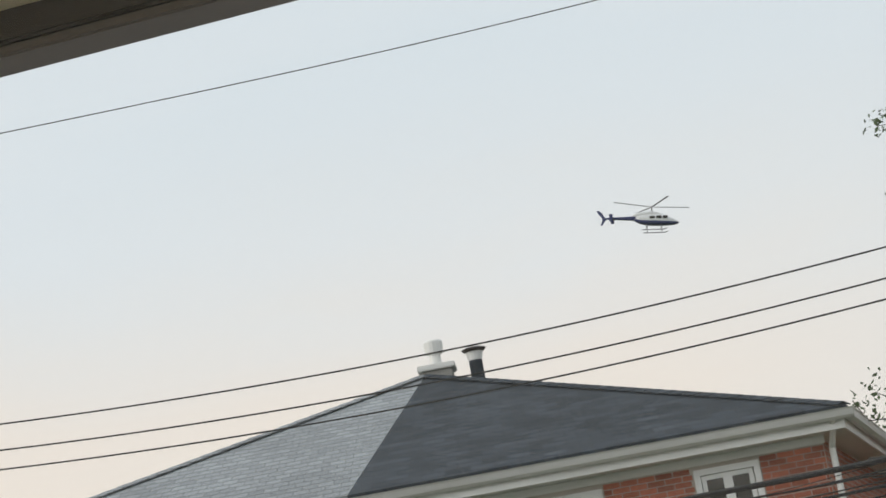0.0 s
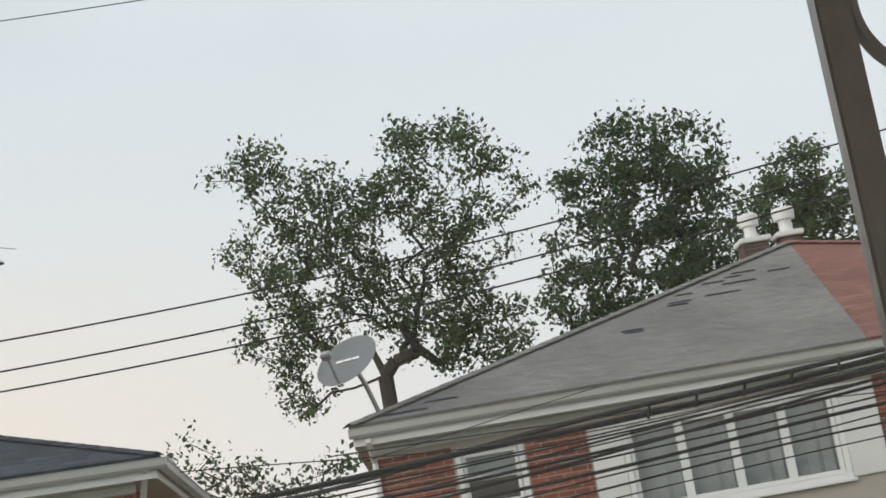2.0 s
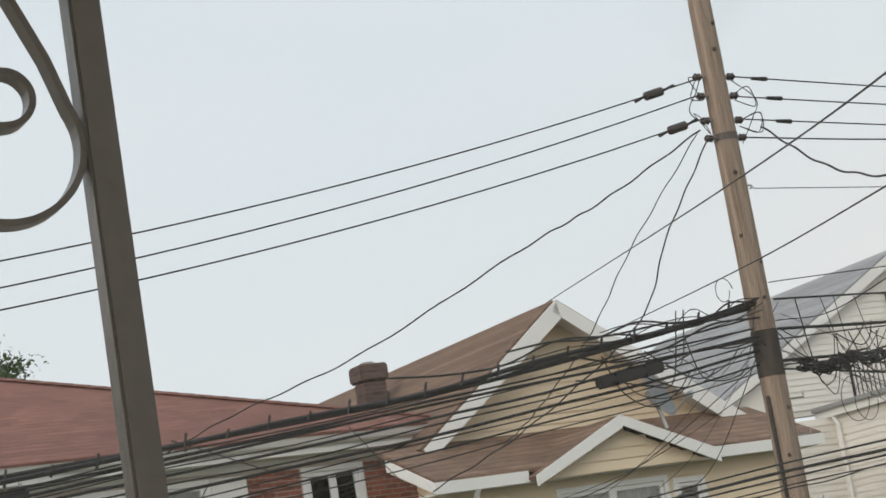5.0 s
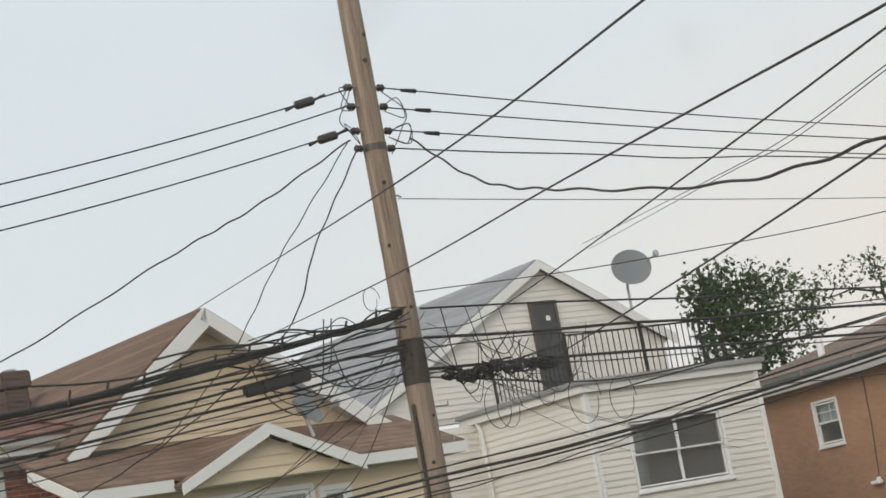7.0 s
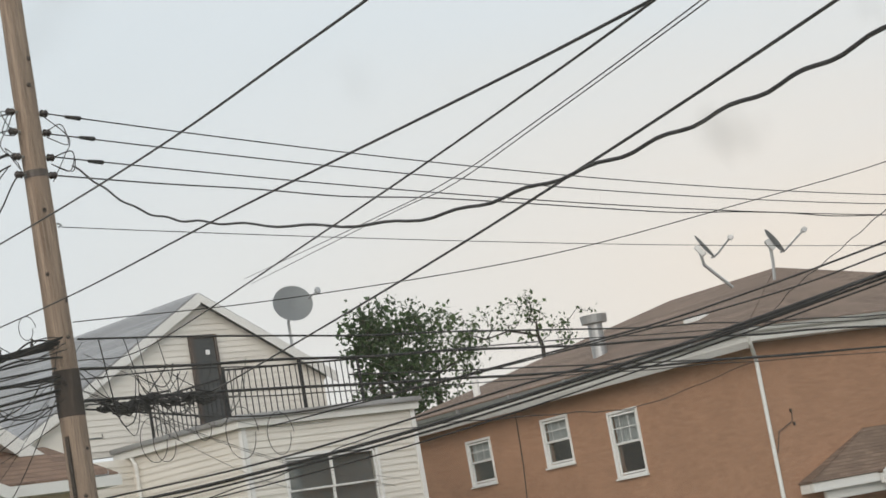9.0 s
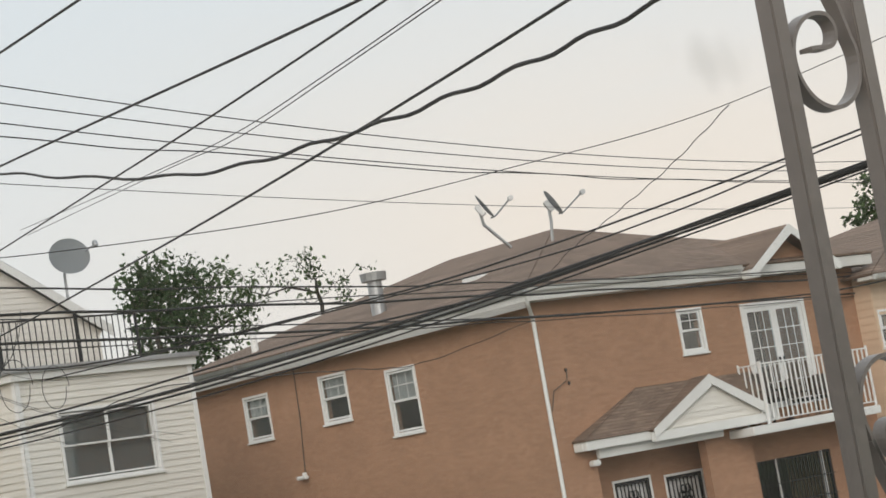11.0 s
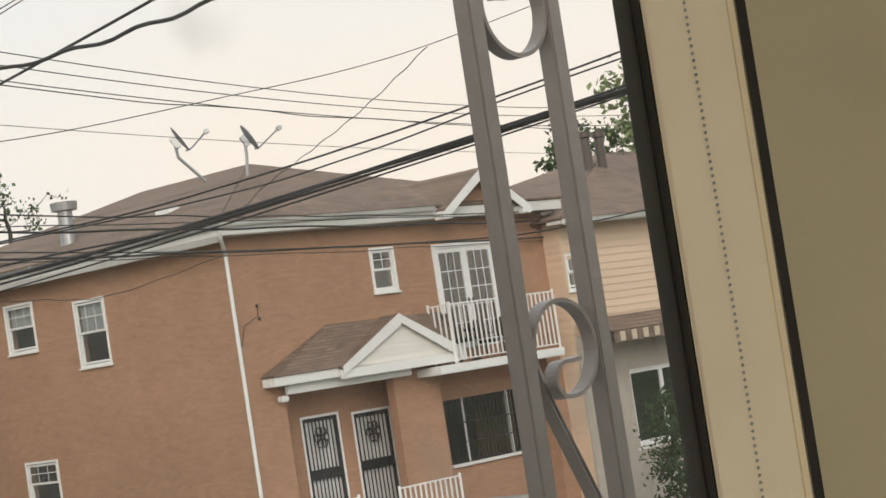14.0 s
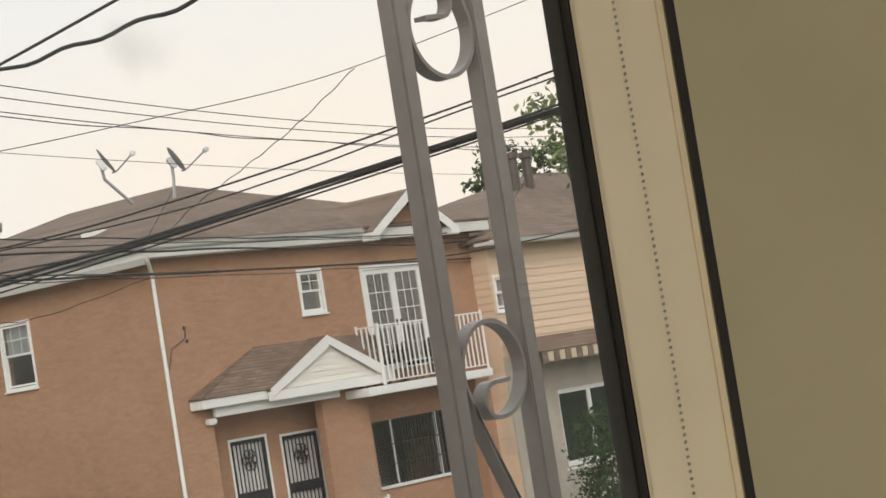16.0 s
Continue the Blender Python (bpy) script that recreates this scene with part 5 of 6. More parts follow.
# drops and crossings
wire([(5.85, 20.9, 9.3), (5.76, 18.41, 8.25), (5.66, 15.81, 7.56), (5.52, 12.14, 6.77), (5.42, 9.64, 6.48), (5.35, 7.81, 6.38), (5.28, 6.3, 6.36), (5.2, 4.6, 6.4), (5.1, 1.6, 6.6)], 0.015, "thick twisted service drop sagging over the street", twist=0.012)
wire([(7.9, 23.9, 7.0), (7.75, 22.71, 6.93), (6.5, 14.57, 6.70), (5.8, 10.0, 6.61), (5.33, 6.83, 6.59), (5.05, 4.9, 6.62), (4.6, 1.9, 6.7)], 0.012)
wire([(4.5, 30.2, 9.05), (4.39, 28.52, 8.91), (3.36, 12.55, 7.13), (3.0, 7.05, 6.61), (2.85, 4.6, 6.45), (2.7, 2.3, 6.3)], 0.009)
wire([(5.06, 27.56, 8.23), (4.17, 16.11, 7.09), (3.72, 10.36, 6.59), (3.38, 5.96, 6.19), (3.2, 3.6, 6.02), (3.1, 2.4, 5.95)], 0.008)
wire([(5.7, 21.3, 7.25), (6.12, 20.25, 7.16), (4.84, 11.48, 6.69), (4.28, 7.6, 6.52), (4.0, 5.6, 6.46), (3.6, 2.4, 6.4)], 0.008)
wire([(11.54, 31.9, 9.6), (8.34, 18.96, 8.04), (7.39, 15.05, 7.6), (6.65, 11.98, 7.36), (5.82, 8.55, 7.13), (5.2, 6.0, 7.0), (4.2, 2.0, 6.9)], 0.006)
wire([(11.64, 31.9, 9.5), (8.4, 18.7, 8.02), (7.66, 15.61, 7.66), (6.86, 12.29, 7.42), (6.01, 8.76, 7.19), (5.4, 6.2, 7.05), (4.3, 2.0, 6.95)], 0.006)
wire([(5.68, 21.2, 7.66), (7.96, 20.86, 7.6), (11.0, 20.38, 7.68), (13.71, 19.95, 8.0), (15.48, 19.67, 8.25), (17.03, 19.42, 8.6), (19.9, 18.97, 9.4), (24, 18.3, 10.6)], 0.008)
wire([(3.0, 21.4, 5.45), (4.66, 18.52, 5.50), (5.6, 16.9, 5.5), (6.7, 15.0, 5.58), (7.8, 13.1, 5.74), (8.76, 11.49, 5.93), (9.62, 10.01, 6.12), (10.16, 9.09, 6.26), (11.6, 6.6, 6.7)], 0.021, "thick black trunk cable across the street")
wire([(3.0, 21.45, 5.40), (4.66, 18.57, 5.44), (5.6, 16.95, 5.46), (6.7, 15.05, 5.54), (7.8, 13.15, 5.70), (8.76, 11.53, 5.90), (9.62, 10.04, 6.10), (10.16, 9.12, 6.24), (11.6, 6.6, 6.69)], 0.013, "black cable lashed along the trunk cable")
wire([(3.0, 21.4, 5.30), (4.66, 18.52, 5.37), (5.6, 16.9, 5.38), (6.7, 15.0, 5.47), (7.8, 13.1, 5.66), (8.76, 11.49, 5.87), (9.62, 10.01, 6.08), (10.16, 9.09, 6.23), (11.6, 6.6, 6.68)], 0.009, "black cable lashed along the trunk cable")
wire([(2.9, 21.2, 5.5), (4.6, 18.26, 5.56), (5.87, 16.13, 5.58), (7.24, 13.84, 5.74), (8.11, 12.39, 5.78), (8.92, 11.03, 5.98), (9.9, 9.4, 6.22), (11.5, 6.4, 6.72)], 0.012)
wire([(5.7, 21.5, 6.75), (8.6, 22.8, 6.5), (10.51, 18.8, 6.47), (11.44, 16.88, 6.58), (12.63, 14.41, 6.87), (13.71, 12.17, 7.22), (15.5, 8.6, 7.9)], 0.014)
wire([(8.6, 23.7, 6.45), (11.38, 17.91, 6.51), (12.33, 15.95, 6.66), (13.1, 14.36, 6.92), (14.01, 12.46, 7.20), (15.6, 9.0, 7.8)], 0.012)
wire([(3.6, 20.0, 5.35), (5.28, 19.73, 5.40), (8.0, 22.0, 5.75), (10.4, 24.1, 6.2), (15.0, 28.2, 6.35), (18.11, 30.9, 6.45), (20.2, 30.3, 6.9)], 0.010, twist=0.01)
wire([(17.95, 21.28, 8.78), (19.13, 24.35, 8.48), (20.2, 27.4, 8.25), (20.6, 29.6, 7.9), (20.35, 30.45, 7.3)], 0.011, "slack service drop to the corner house", twist=0.012)
wire([(-14.0, 3.4, 8.35), (-9.33, 7.55, 8.54), (-6.47, 10.11, 8.78), (-3.42, 11.5, 8.84), (-1.0, 13.0, 9.35), (4.0, 15.0, 10.6), (9.0, 17.0, 12.2)], 0.0048, "thin wire crossing high over the street", M_WIRE)
wire([(12.88, 31.31, 7.71), (15.5, 29.69, 7.26), (18.49, 27.73, 6.76), (21.91, 25.94, 6.41), (24.0, 25.42, 6.41), (27.28, 24.91, 6.72), (31.0, 24.4, 7.3)], 0.017, "dark cable strung before the corner house")
# drops from the pole head to the houses on its left
wire([(5.29, 21.3, 9.45), (4.2, 21.9, 8.95), (3.25, 22.36, 8.61), (1.37, 24.46, 8.0), (-0.3, 26.6, 7.75), (-1.5, 28.0, 7.45)], 0.013, "twisted service drop from the pole to a roof", twist=0.010)
wire([(5.25, 21.3, 9.42), (4.55, 22.5, 8.5), (4.15, 24.2, 7.75), (3.7, 26.6, 7.2), (3.3, 27.7, 6.9)], 0.010, "twisted service drop from the pole to a roof", twist=0.012)
wire([(5.32, 21.25, 9.3), (4.9, 22.2, 8.5), (4.6, 23.4, 7.7), (3.4, 25.6, 6.9), (2.2, 26.8, 6.4)], 0.013, "twisted service drop from the pole to a roof", twist=0.012)
for k in range(9):
    rng = random.Random(90 + k)
    a = on_pole(-0.15 + 0.3 * (k % 2), rng.uniform(6.7, 7.5), -0.15)
    b = at(pose(2.326, 28.907, 0, 0, 0, 22), rng.uniform(-0.6, 5.6), -1.4, rng.uniform(5.2, 6.3)) if k < 5 else at(EM, rng.uniform(-4, 0), -0.05, rng.uniform(5.2, 7.3))
    m = [(a[i] + b[i]) / 2 for i in range(3)]
    wire([a, (m[0], m[1], m[2] - rng.uniform(0.15, 0.6)), b], rng.choice((0.005, 0.006, 0.008)), "thin drop wire from the pole to a house")
for k in range(8):
    rng = random.Random(190 + k)
    u0 = rng.uniform(-12, -3)
    a, b = on_pole(u0, rng.uniform(6.2, 6.7), -0.15), at(BM, rng.uniform(8, 15), 0.2, rng.uniform(5.6, 7.1)) if k % 2 else on_pole(u0 - rng.uniform(4, 9), rng.uniform(5.9, 6.5), -0.15)
    m = [(a[i] + b[i]) / 2 for i in range(3)]
    wire([a, (m[0], m[1], m[2] - rng.uniform(0.1, 0.4)), b], rng.choice((0.005, 0.007, 0.009)), "thin drop wire hanging from the bundle")
# loose loops and coils at the pole
for k in range(30):
    rng = random.Random(300 + k)
    side = -1 if k % 4 == 0 else 1
    u0 = side * rng.uniform(0.12, 1.6)
    u1 = u0 + side * rng.uniform(0.35, 1.3)
    z0, z1 = rng.choice((7.46, 7.16, 7.05, 6.8)), rng.choice((7.16, 7.05, 6.8))
    dip = rng.uniform(0.05, 0.42)
    off = rng.uniform(-0.16, 0.02)
    low = min(z0, z1) - dip
    wire([on_pole(u0, z0, off), on_pole(u0 + (u1 - u0) * 0.22, low + dip * rng.uniform(0.2, 0.5), off - 0.03), on_pole(u0 + (u1 - u0) * 0.55, low, off - 0.05), on_pole(u0 + (u1 - u0) * 0.85, low + dip * 0.6, off - 0.02), on_pole(u1, z1, off)], rng.choice((0.006, 0.007, 0.010)), "loose loop of black cable at the pole", n=8, name="cable_loop")
for u, z, ln in ((0.75, 6.74, 0.55), (1.5, 6.78, 0.9)):
    bm = bmesh.new()
    for k in range(44):
        rng = random.Random(500 + k + int(u * 10))
        c = Vector((u + rng.uniform(-ln / 2, ln / 2), rng.uniform(-0.1, 0.1), z + rng.uniform(-0.06, 0.05)))
        tube(bm, [c + Vector((-0.12, 0, rng.uniform(-0.06, 0.06))), c + Vector((0, 0.02, rng.uniform(-0.09, 0.05))), c + Vector((0.12, 0, rng.uniform(-0.06, 0.06)))], [0.012] * 3, 5)
    tg = part("cable_tangle", bm, M_CABLE)
    tg.matrix_world = POLE
    tagged(tg, "tangled black cable ends hanging by the pole", "cable tangle", kind="stuff")
# garlands of slack cable to the left of the pole
for k in range(8):
    rng = random.Random(820 + k)
    u1 = -rng.uniform(1.2, 5.0)
    z0, off = rng.uniform(6.9, 7.5), rng.uniform(-0.3, 0.0)
    n = 5 + k % 3
    pts = [on_pole(-0.14 + (u1 + 0.14) * q / n, z0 - (0.10 * -u1) * q / n + (rng.uniform(-0.13, 0.06) if 0 < q < n else 0), off) for q in range(n + 1)]
    wire(pts, rng.choice((0.008, 0.011, 0.015)), "slack wavy cable looped beside the pole", n=8)
# round coils of spare drop wire
for u, z, rr in ((1.0, 6.32, 0.2), (1.15, 6.28, 0.17), (1.75, 6.42, 0.13), (2.3, 6.30, 0.24), (2.9, 6.25, 0.2), (-0.5, 7.62, 0.1)):
    ring = part("wire_coil", tube(bmesh.new(), [on_pole(u + rr * math.cos(2 * math.pi * k / 28), z + 1.25 * rr * math.sin(2 * math.pi * k / 28), -0.12 + 0.002 * k) for k in range(29)], [0.0045] * 29, 5), M_CABLE)
    tagged(ring, "round coil of thin spare wire by the pole", "wire coil", "coils by the pole")
# inline insulators, splice cases
for u, z in ((-0.85, 9.84), (-0.62, 9.45)):
    t = thing("strain_insulator", pose(*on_pole(u, z), 0, -14, PAZ), "brown strain insulator in the line", "insulator")
    part("body", tube(bmesh.new(), [(-0.13, 0, 0), (-0.11, 0, 0), (0.11, 0, 0), (0.13, 0, 0)], [0.02, 0.05, 0.05, 0.02], 12), M_INSUL, t)
    part("clamp", tube(bmesh.new(), [(0.13, 0, 0), (0.3, 0, 0.02)], [0.014, 0.018], 8), M_BLACK, t)
    part("clamp", tube(bmesh.new(), [(-0.13, 0, 0), (-0.27, 0, -0.02)], [0.012, 0.018], 8), M_BLACK, t)
for i, (u, z) in enumerate(((0.62, 9.99), (0.78, 9.76), (0.85, 9.49))):
    ob = part("wire_grip", tube(bmesh.new(), [on_pole(u - 0.1, z + 0.006), on_pole(u + 0.1, z - 0.004)], [0.02, 0.028], 8), M_CABLE)
    tagged(ob, "black wire grip on a power line", "wire grip")
for k in range(8):
    rng = random.Random(700 + k)
    s = -1 if k < 4 else 1
    z0, z1 = rng.choice((10.0, 9.8, 9.5)), rng.choice((9.8, 9.5, 9.3))
    wire([on_pole(s * 0.2, z0), on_pole(s * rng.uniform(0.3, 0.55), (z0 + z1) / 2 + 0.08, -0.08), on_pole(s * rng.uniform(0.25, 0.5), (z0 + z1) / 2 - 0.15, -0.1), on_pole(s * 0.22, z1 - 0.05)], 0.008, "jumper lead at the pole head", n=8, name="jumper_wire")
spl = thing("splice_case", look(on_pole(-1.95, 6.80, -0.2), on_pole(-1.0, 6.93, -0.2)), "black cable splice case on the bundle", "splice case")
part("case", softbox((-0.052, -0.056, -0.42, 0.052, 0.056, 0.42), r=0.025), M_CABLE, spl)
part("strap", softbox((-0.058, -0.062, -0.2, 0.058, 0.062, -0.17), (-0.058, -0.062, 0.17, 0.058, 0.062, 0.2), r=0.004), M_BLACK, spl)
tb = thing("terminal_box", pose(-2.25, 18.45, 6.3, 0, 0, 24), "black cable terminal box hanging in the bundle", "terminal box")
part("body", softbox((-0.19, -0.08, -0.14, 0.19, 0.08, 0.13), r=0.02), M_CABLE, tb)
part("hanger", boxes((-0.15, -0.01, 0.132, -0.12, 0.01, 0.2), (0.12, -0.01, 0.132, 0.15, 0.01, 0.2)), M_METAL, tb)


# ---- trees ----
def tree(base, yaw, foot, blobs, leaves, size, mat, seed, label, depth=0.8, trunk=0.16, per_cluster=26, spread=0.34, low=9):
    """A tree whose crown fills the blobs (right, height, half width, half height), seen square on at that turn.
    Limbs grow from the trunk to each leaf cluster."""
    rng = np.random.RandomState(seed)
    t = thing("tree", pose(base[0], base[1], -0.12, 0, 0, yaw), label, "tree")
    area = np.array([b[2] * b[3] for b in blobs])
    ncl = max(len(blobs) * 2, leaves // per_cluster)
    pick = rng.choice(len(blobs), ncl, p=area / area.sum())
    cl = []
    for i in pick:
        b = blobs[i]
        a, r = rng.uniform(0, 2 * np.pi), np.sqrt(rng.uniform(0.05, 1.0))
        y = rng.normal(0, depth * min(b[2], 1.0) * 0.7)
        cl.append((b[0] + b[2] * r * np.cos(a), y, b[1] + b[3] * r * np.sin(a)))
    cl = np.array(cl)
    nodes = [np.array((0.0, 0.0, z)) for z in np.linspace(0, foot, 10)]
    par = list(range(-1, 9))
    order = np.argsort(np.linalg.norm(cl - nodes[-1], axis=1))
    tips = []
    for i in order:
        N = np.array(nodes)
        d = np.linalg.norm(N - cl[i], axis=1) + 1.2 * np.clip(N[:, 2] - cl[i][2] + 0.1, 0, None) + (np.arange(len(N)) < low) * 50
        j = int(np.argmin(d))
        p, q = N[j], cl[i]
        n = max(1, int(np.linalg.norm(q - p) / 0.45))
        last = j
        for k in range(1, n + 1):
            f = k / n
            w = p + (q - p) * f + (rng.normal(0, 0.05, 3) if k < n else 0) + np.array((0, 0, -0.10 * np.sin(np.pi * f) * n * 0.3))
            nodes.append(w)
            par.append(last)
            last = len(nodes) - 1
        tips.append(last)
    load = np.zeros(len(nodes))
    for i in tips:
        while i >= 0:
            load[i] += 1
            i = par[i]
    rad = trunk * (np.maximum(load, 1) / load.max()) ** 0.62
    rad = np.maximum(rad, 0.009)
    bm = bmesh.new()
    for i in range(1, len(nodes)):
        tube(bm, [tuple(nodes[par[i]]), tuple(nodes[i])], [rad[par[i]] if rad[par[i]] < rad[i] * 1.9 else rad[i] * 1.3, rad[i]], 7 if rad[i] > 0.03 else 4, False)
    part("trunk", bm, M_BARK, t, "grey bark trunk and limbs")
    verts, faces = [], []
    for i in tips:
        k = rng.poisson(per_cluster)
        c = nodes[i] + rng.normal(0, spread * 0.5, (k, 3)) * (1, 0.8, 0.75)
        for p in c:
            s = size * rng.uniform(0.55, 1.35)
            x = rng.normal(0, 1, 3)
            x /= np.linalg.norm(x)
            y = np.cross(x, rng.normal(0, 1, 3))
            y /= np.linalg.norm(y)
            z = np.cross(x, y)
            o = len(verts)
            verts += [p - x * s * 0.5, p - y * s * 0.3 + z * s * 0.1, p + x * s * 0.5, p + y * s * 0.3 + z * s * 0.1]
            faces += [(o, o + 1, o + 2), (o, o + 2, o + 3)]
    me = bpy.data.meshes.new("crown")
    me.from_pydata([tuple(v) for v in verts], [], faces)
    me.materials.append(mat)
    cr = new("crown", me)
    cr.parent = t
    tagged(cr, "many small separate leaves", kind="stuff")
    return t


tree((-14.26, 35.22), 22, 10.0, [(1.0, 10.9, 0.6, 0.4), (1.9, 10.7, 0.6, 0.4), (1.5, 10.2, 0.5, 0.35), (2.4, 10.9, 0.4, 0.3), (0.5, 10.4, 0.4, 0.3), (-1.9, 14.5, 0.65, 0.30), (-1.7, 14.4, 0.5, 0.25), (-2.6, 14.4, 0.32, 0.13), (-1.1, 13.8, 0.95, 0.48), (-1.8, 12.8, 0.84, 0.63), (-0.3, 13.3, 1.16, 0.58), (1.6, 14.0, 1.16, 0.63), (2.8, 13.3, 0.69, 0.63), (-0.9, 12.1, 1.27, 0.79), (0.7, 12.5, 1.48, 1.06), (2.0, 12.2, 0.79, 0.79), (-1.9, 11.1, 0.74, 0.58), (-0.4, 11.1, 1.16, 0.63), (-1.5, 10.0, 0.53, 0.53), (1.3, 11.1, 0.95, 0.63), (1.9, 10.3, 0.95, 0.48), (1.3, 14.7, 0.42, 0.21)],
     19000, 0.105, M_LEAF, 11, "broad leafy tree with an open windblown crown", 0.7, 0.15, 30, 0.27, 9)
tree((-10.78, 42.66), 14, 9.6, [(0.1, 15.0, 0.98, 0.61), (1.2, 14.4, 0.98, 0.73), (-0.9, 13.9, 0.92, 0.73), (0.4, 13.5, 1.47, 1.1), (1.3, 12.9, 0.86, 1.1), (-1.5, 12.8, 0.73, 0.61), (-0.1, 12.2, 1.47, 0.98), (-1.8, 11.8, 0.86, 0.73), (-0.8, 11.0, 1.22, 0.55), (1.3, 11.7, 0.98, 0.73)],
     15000, 0.13, M_LEAF_DARK, 12, "dense dark green tree behind the grey roof", 0.9, 0.2, 40, 0.34)
tree((-8.45, 49.28), 9.7, 10.5, [(0.1, 14.8, 0.9, 0.49), (-0.4, 14.0, 0.97, 0.69), (0.6, 13.8, 0.9, 0.69), (0.9, 12.8, 0.97, 0.69), (1.9, 13.1, 0.69, 0.56), (2.7, 12.6, 0.76, 0.35), (0.9, 13.8, 0.83, 0.69), (-0.4, 13.0, 1.11, 0.69)],
     8500, 0.13, M_LEAF, 13, "green tree behind the chimneys", 0.9, 0.16, 30)
tree((-15.7, 30.16), 27.5, 7.0, [(-0.2, 8.7, 0.42, 0.24), (-0.1, 8.2, 0.57, 0.33), (0.5, 8.0, 0.52, 0.38), (1.8, 7.8, 0.47, 0.38), (2.4, 8.0, 0.33, 0.38), (1.6, 7.3, 0.5, 0.4), (0.3, 7.4, 0.8, 0.4)],
     1300, 0.11, M_LEAF, 14, "slender young tree between two houses", 0.8, 0.07)
tree((24.53, 56.94), -23.3, 8.8, [(-0.3, 11.5, 0.69, 0.78), (0.7, 11.9, 0.69, 0.69), (0.0, 10.9, 0.8, 0.8), (0.8, 11.0, 0.7, 0.8), (0.3, 10.1, 1.1, 0.69), (0.6, 12.4, 0.25, 0.3), (0.3, 9.3, 1.1, 0.5), (0.0, 8.8, 1.0, 0.4)],
     3400, 0.2, M_LEAF_DARK, 15, "dark green tree behind the roof deck", 0.9, 0.12, 24, 0.5)
tree((26.6, 57.6), -25, 8.8, [(-0.2, 11.2, 0.6, 0.5), (0.5, 11.7, 0.5, 0.4), (0.3, 10.7, 0.9, 0.5), (1.0, 11.0, 0.6, 0.5), (0.2, 10.0, 1.1, 0.5), (0.2, 9.2, 1.1, 0.5)],
     1500, 0.17, M_LEAF, 21, "thin green tree with open branches behind the deck", 0.9, 0.09, 14, 0.4)
tree((30.68, 58.43), -27.7, 9.4, [(-0.4, 11.7, 0.82, 0.6), (0.4, 11.0, 0.92, 0.55), (1.6, 11.7, 0.5, 0.3), (-1.8, 11.6, 0.7, 0.6), (0.0, 12.2, 0.5, 0.3)],
     380, 0.17, M_LEAF, 16, "nearly bare twiggy tree", 0.6, 0.07, 5, 0.3)
tree((22.85, 19.53), -46, 7.0, [(-1.0, 9.0, 0.35, 0.22), (-0.5, 9.1, 0.5, 0.3), (-1.95, 8.2, 0.4, 0.33), (-1.3, 8.3, 0.55, 0.45), (-0.6, 8.3, 0.6, 0.5), (0.2, 8.2, 0.6, 0.8), (-1.6, 7.55, 0.55, 0.38), (-0.9, 7.45, 0.6, 0.38), (-0.3, 7.3, 0.6, 0.45), (-1.3, 6.95, 0.42, 0.22), (-0.9, 5.5, 0.4, 0.22), (-0.5, 5.2, 0.5, 0.36), (-1.25, 5.3, 0.2, 0.12), (-0.7, 4.6, 0.4, 0.32), (-0.3, 4.0, 0.4, 0.4)],
     4600, 0.13, M_LEAF_LIGHT, 17, "light green street tree with fresh leaves", 0.9, 0.09, 24, 0.32, 5)
tree((51.43, 54.59), -43.3, 9.0, [(-0.1, 11.1, 0.62, 0.62), (-0.9, 10.1, 0.52, 0.38), (0.6, 11.8, 0.73, 0.73), (0.6, 10.5, 0.62, 0.62), (2.5, 11.0, 1.2, 1.0)],
     2400, 0.22, M_LEAF, 18, "distant green tree behind the roofs", 0.9, 0.12, 26)
tree((29.9, 29.6), -45, 1.0, [(0, 2.6, 0.5, 0.7), (0.1, 1.9, 0.62, 0.7), (0, 1.3, 0.6, 0.4), (1.4, 1.9, 0.4, 0.5)],
     2600, 0.11, M_LEAF_DARK, 19, "round dark green shrub before the window", 0.9, 0.05, 30, 0.3)


# ---- wrought iron porch columns ----
def iron_column(m):
    t = thing("porch_column", m, "brown painted wrought iron porch column with scrolls", "column", "porch columns")
    half, bar = 0.1245, 0.036
    for s in (-1, 1):
        x = s * (half - bar / 2)
        part("upright_bar", softbox((x - bar / 2, -bar / 2, 3.0, x + bar / 2, bar / 2, 5.60), r=0.003), M_IRON, t)

    def scroll(zc, flip, cut):
        pts = []
        if cut:
            pts += [(-0.035 + 0.105 * k / 6, 0.285 - 0.235 * k / 6) for k in range(6)]
        else:
            pts += [(-0.068 + 0.138 * k / 8, 0.33 - 0.28 * k / 8) for k in range(8)]
        pts += [((0.0785 - 0.002 * k / 40) * math.cos(a), (0.0785 - 0.002 * k / 40) * math.sin(a)) for k in range(41) for a in [radians(28 - 298 * k / 40)]]
        pts += [(0.006 + 0.028 * math.cos(a), 0.0485 + 0.028 * math.sin(a)) for k in range(1, 13) for a in [radians(90 - 15 * k)]]
        pts += [(-0.012, 0.0205), (-0.034, 0.018)]
        pts = [(flip * x * 1.09, zc + flip * z * 1.07) for x, z in pts]
        part("scroll", strip(bmesh.new(), pts, None, 0.0075, (-0.0135, 0.0135)), M_IRON, t, "flat iron scroll")

    scroll(5.165, 1, True)
    scroll(4.575, -1, False)
    scroll(4.17, 1, False)
    scroll(3.57, -1, False)
    return t


col = iron_column(pose(-0.20, 2.09, 0, 0, 0, 22))
copy_thing(col, pose(2.37, 2.55, 0, 0, 0, 9))

# ---- the porch and the room behind the camera ----
WN = pose(0, 0, 0, 0, 0, 27)


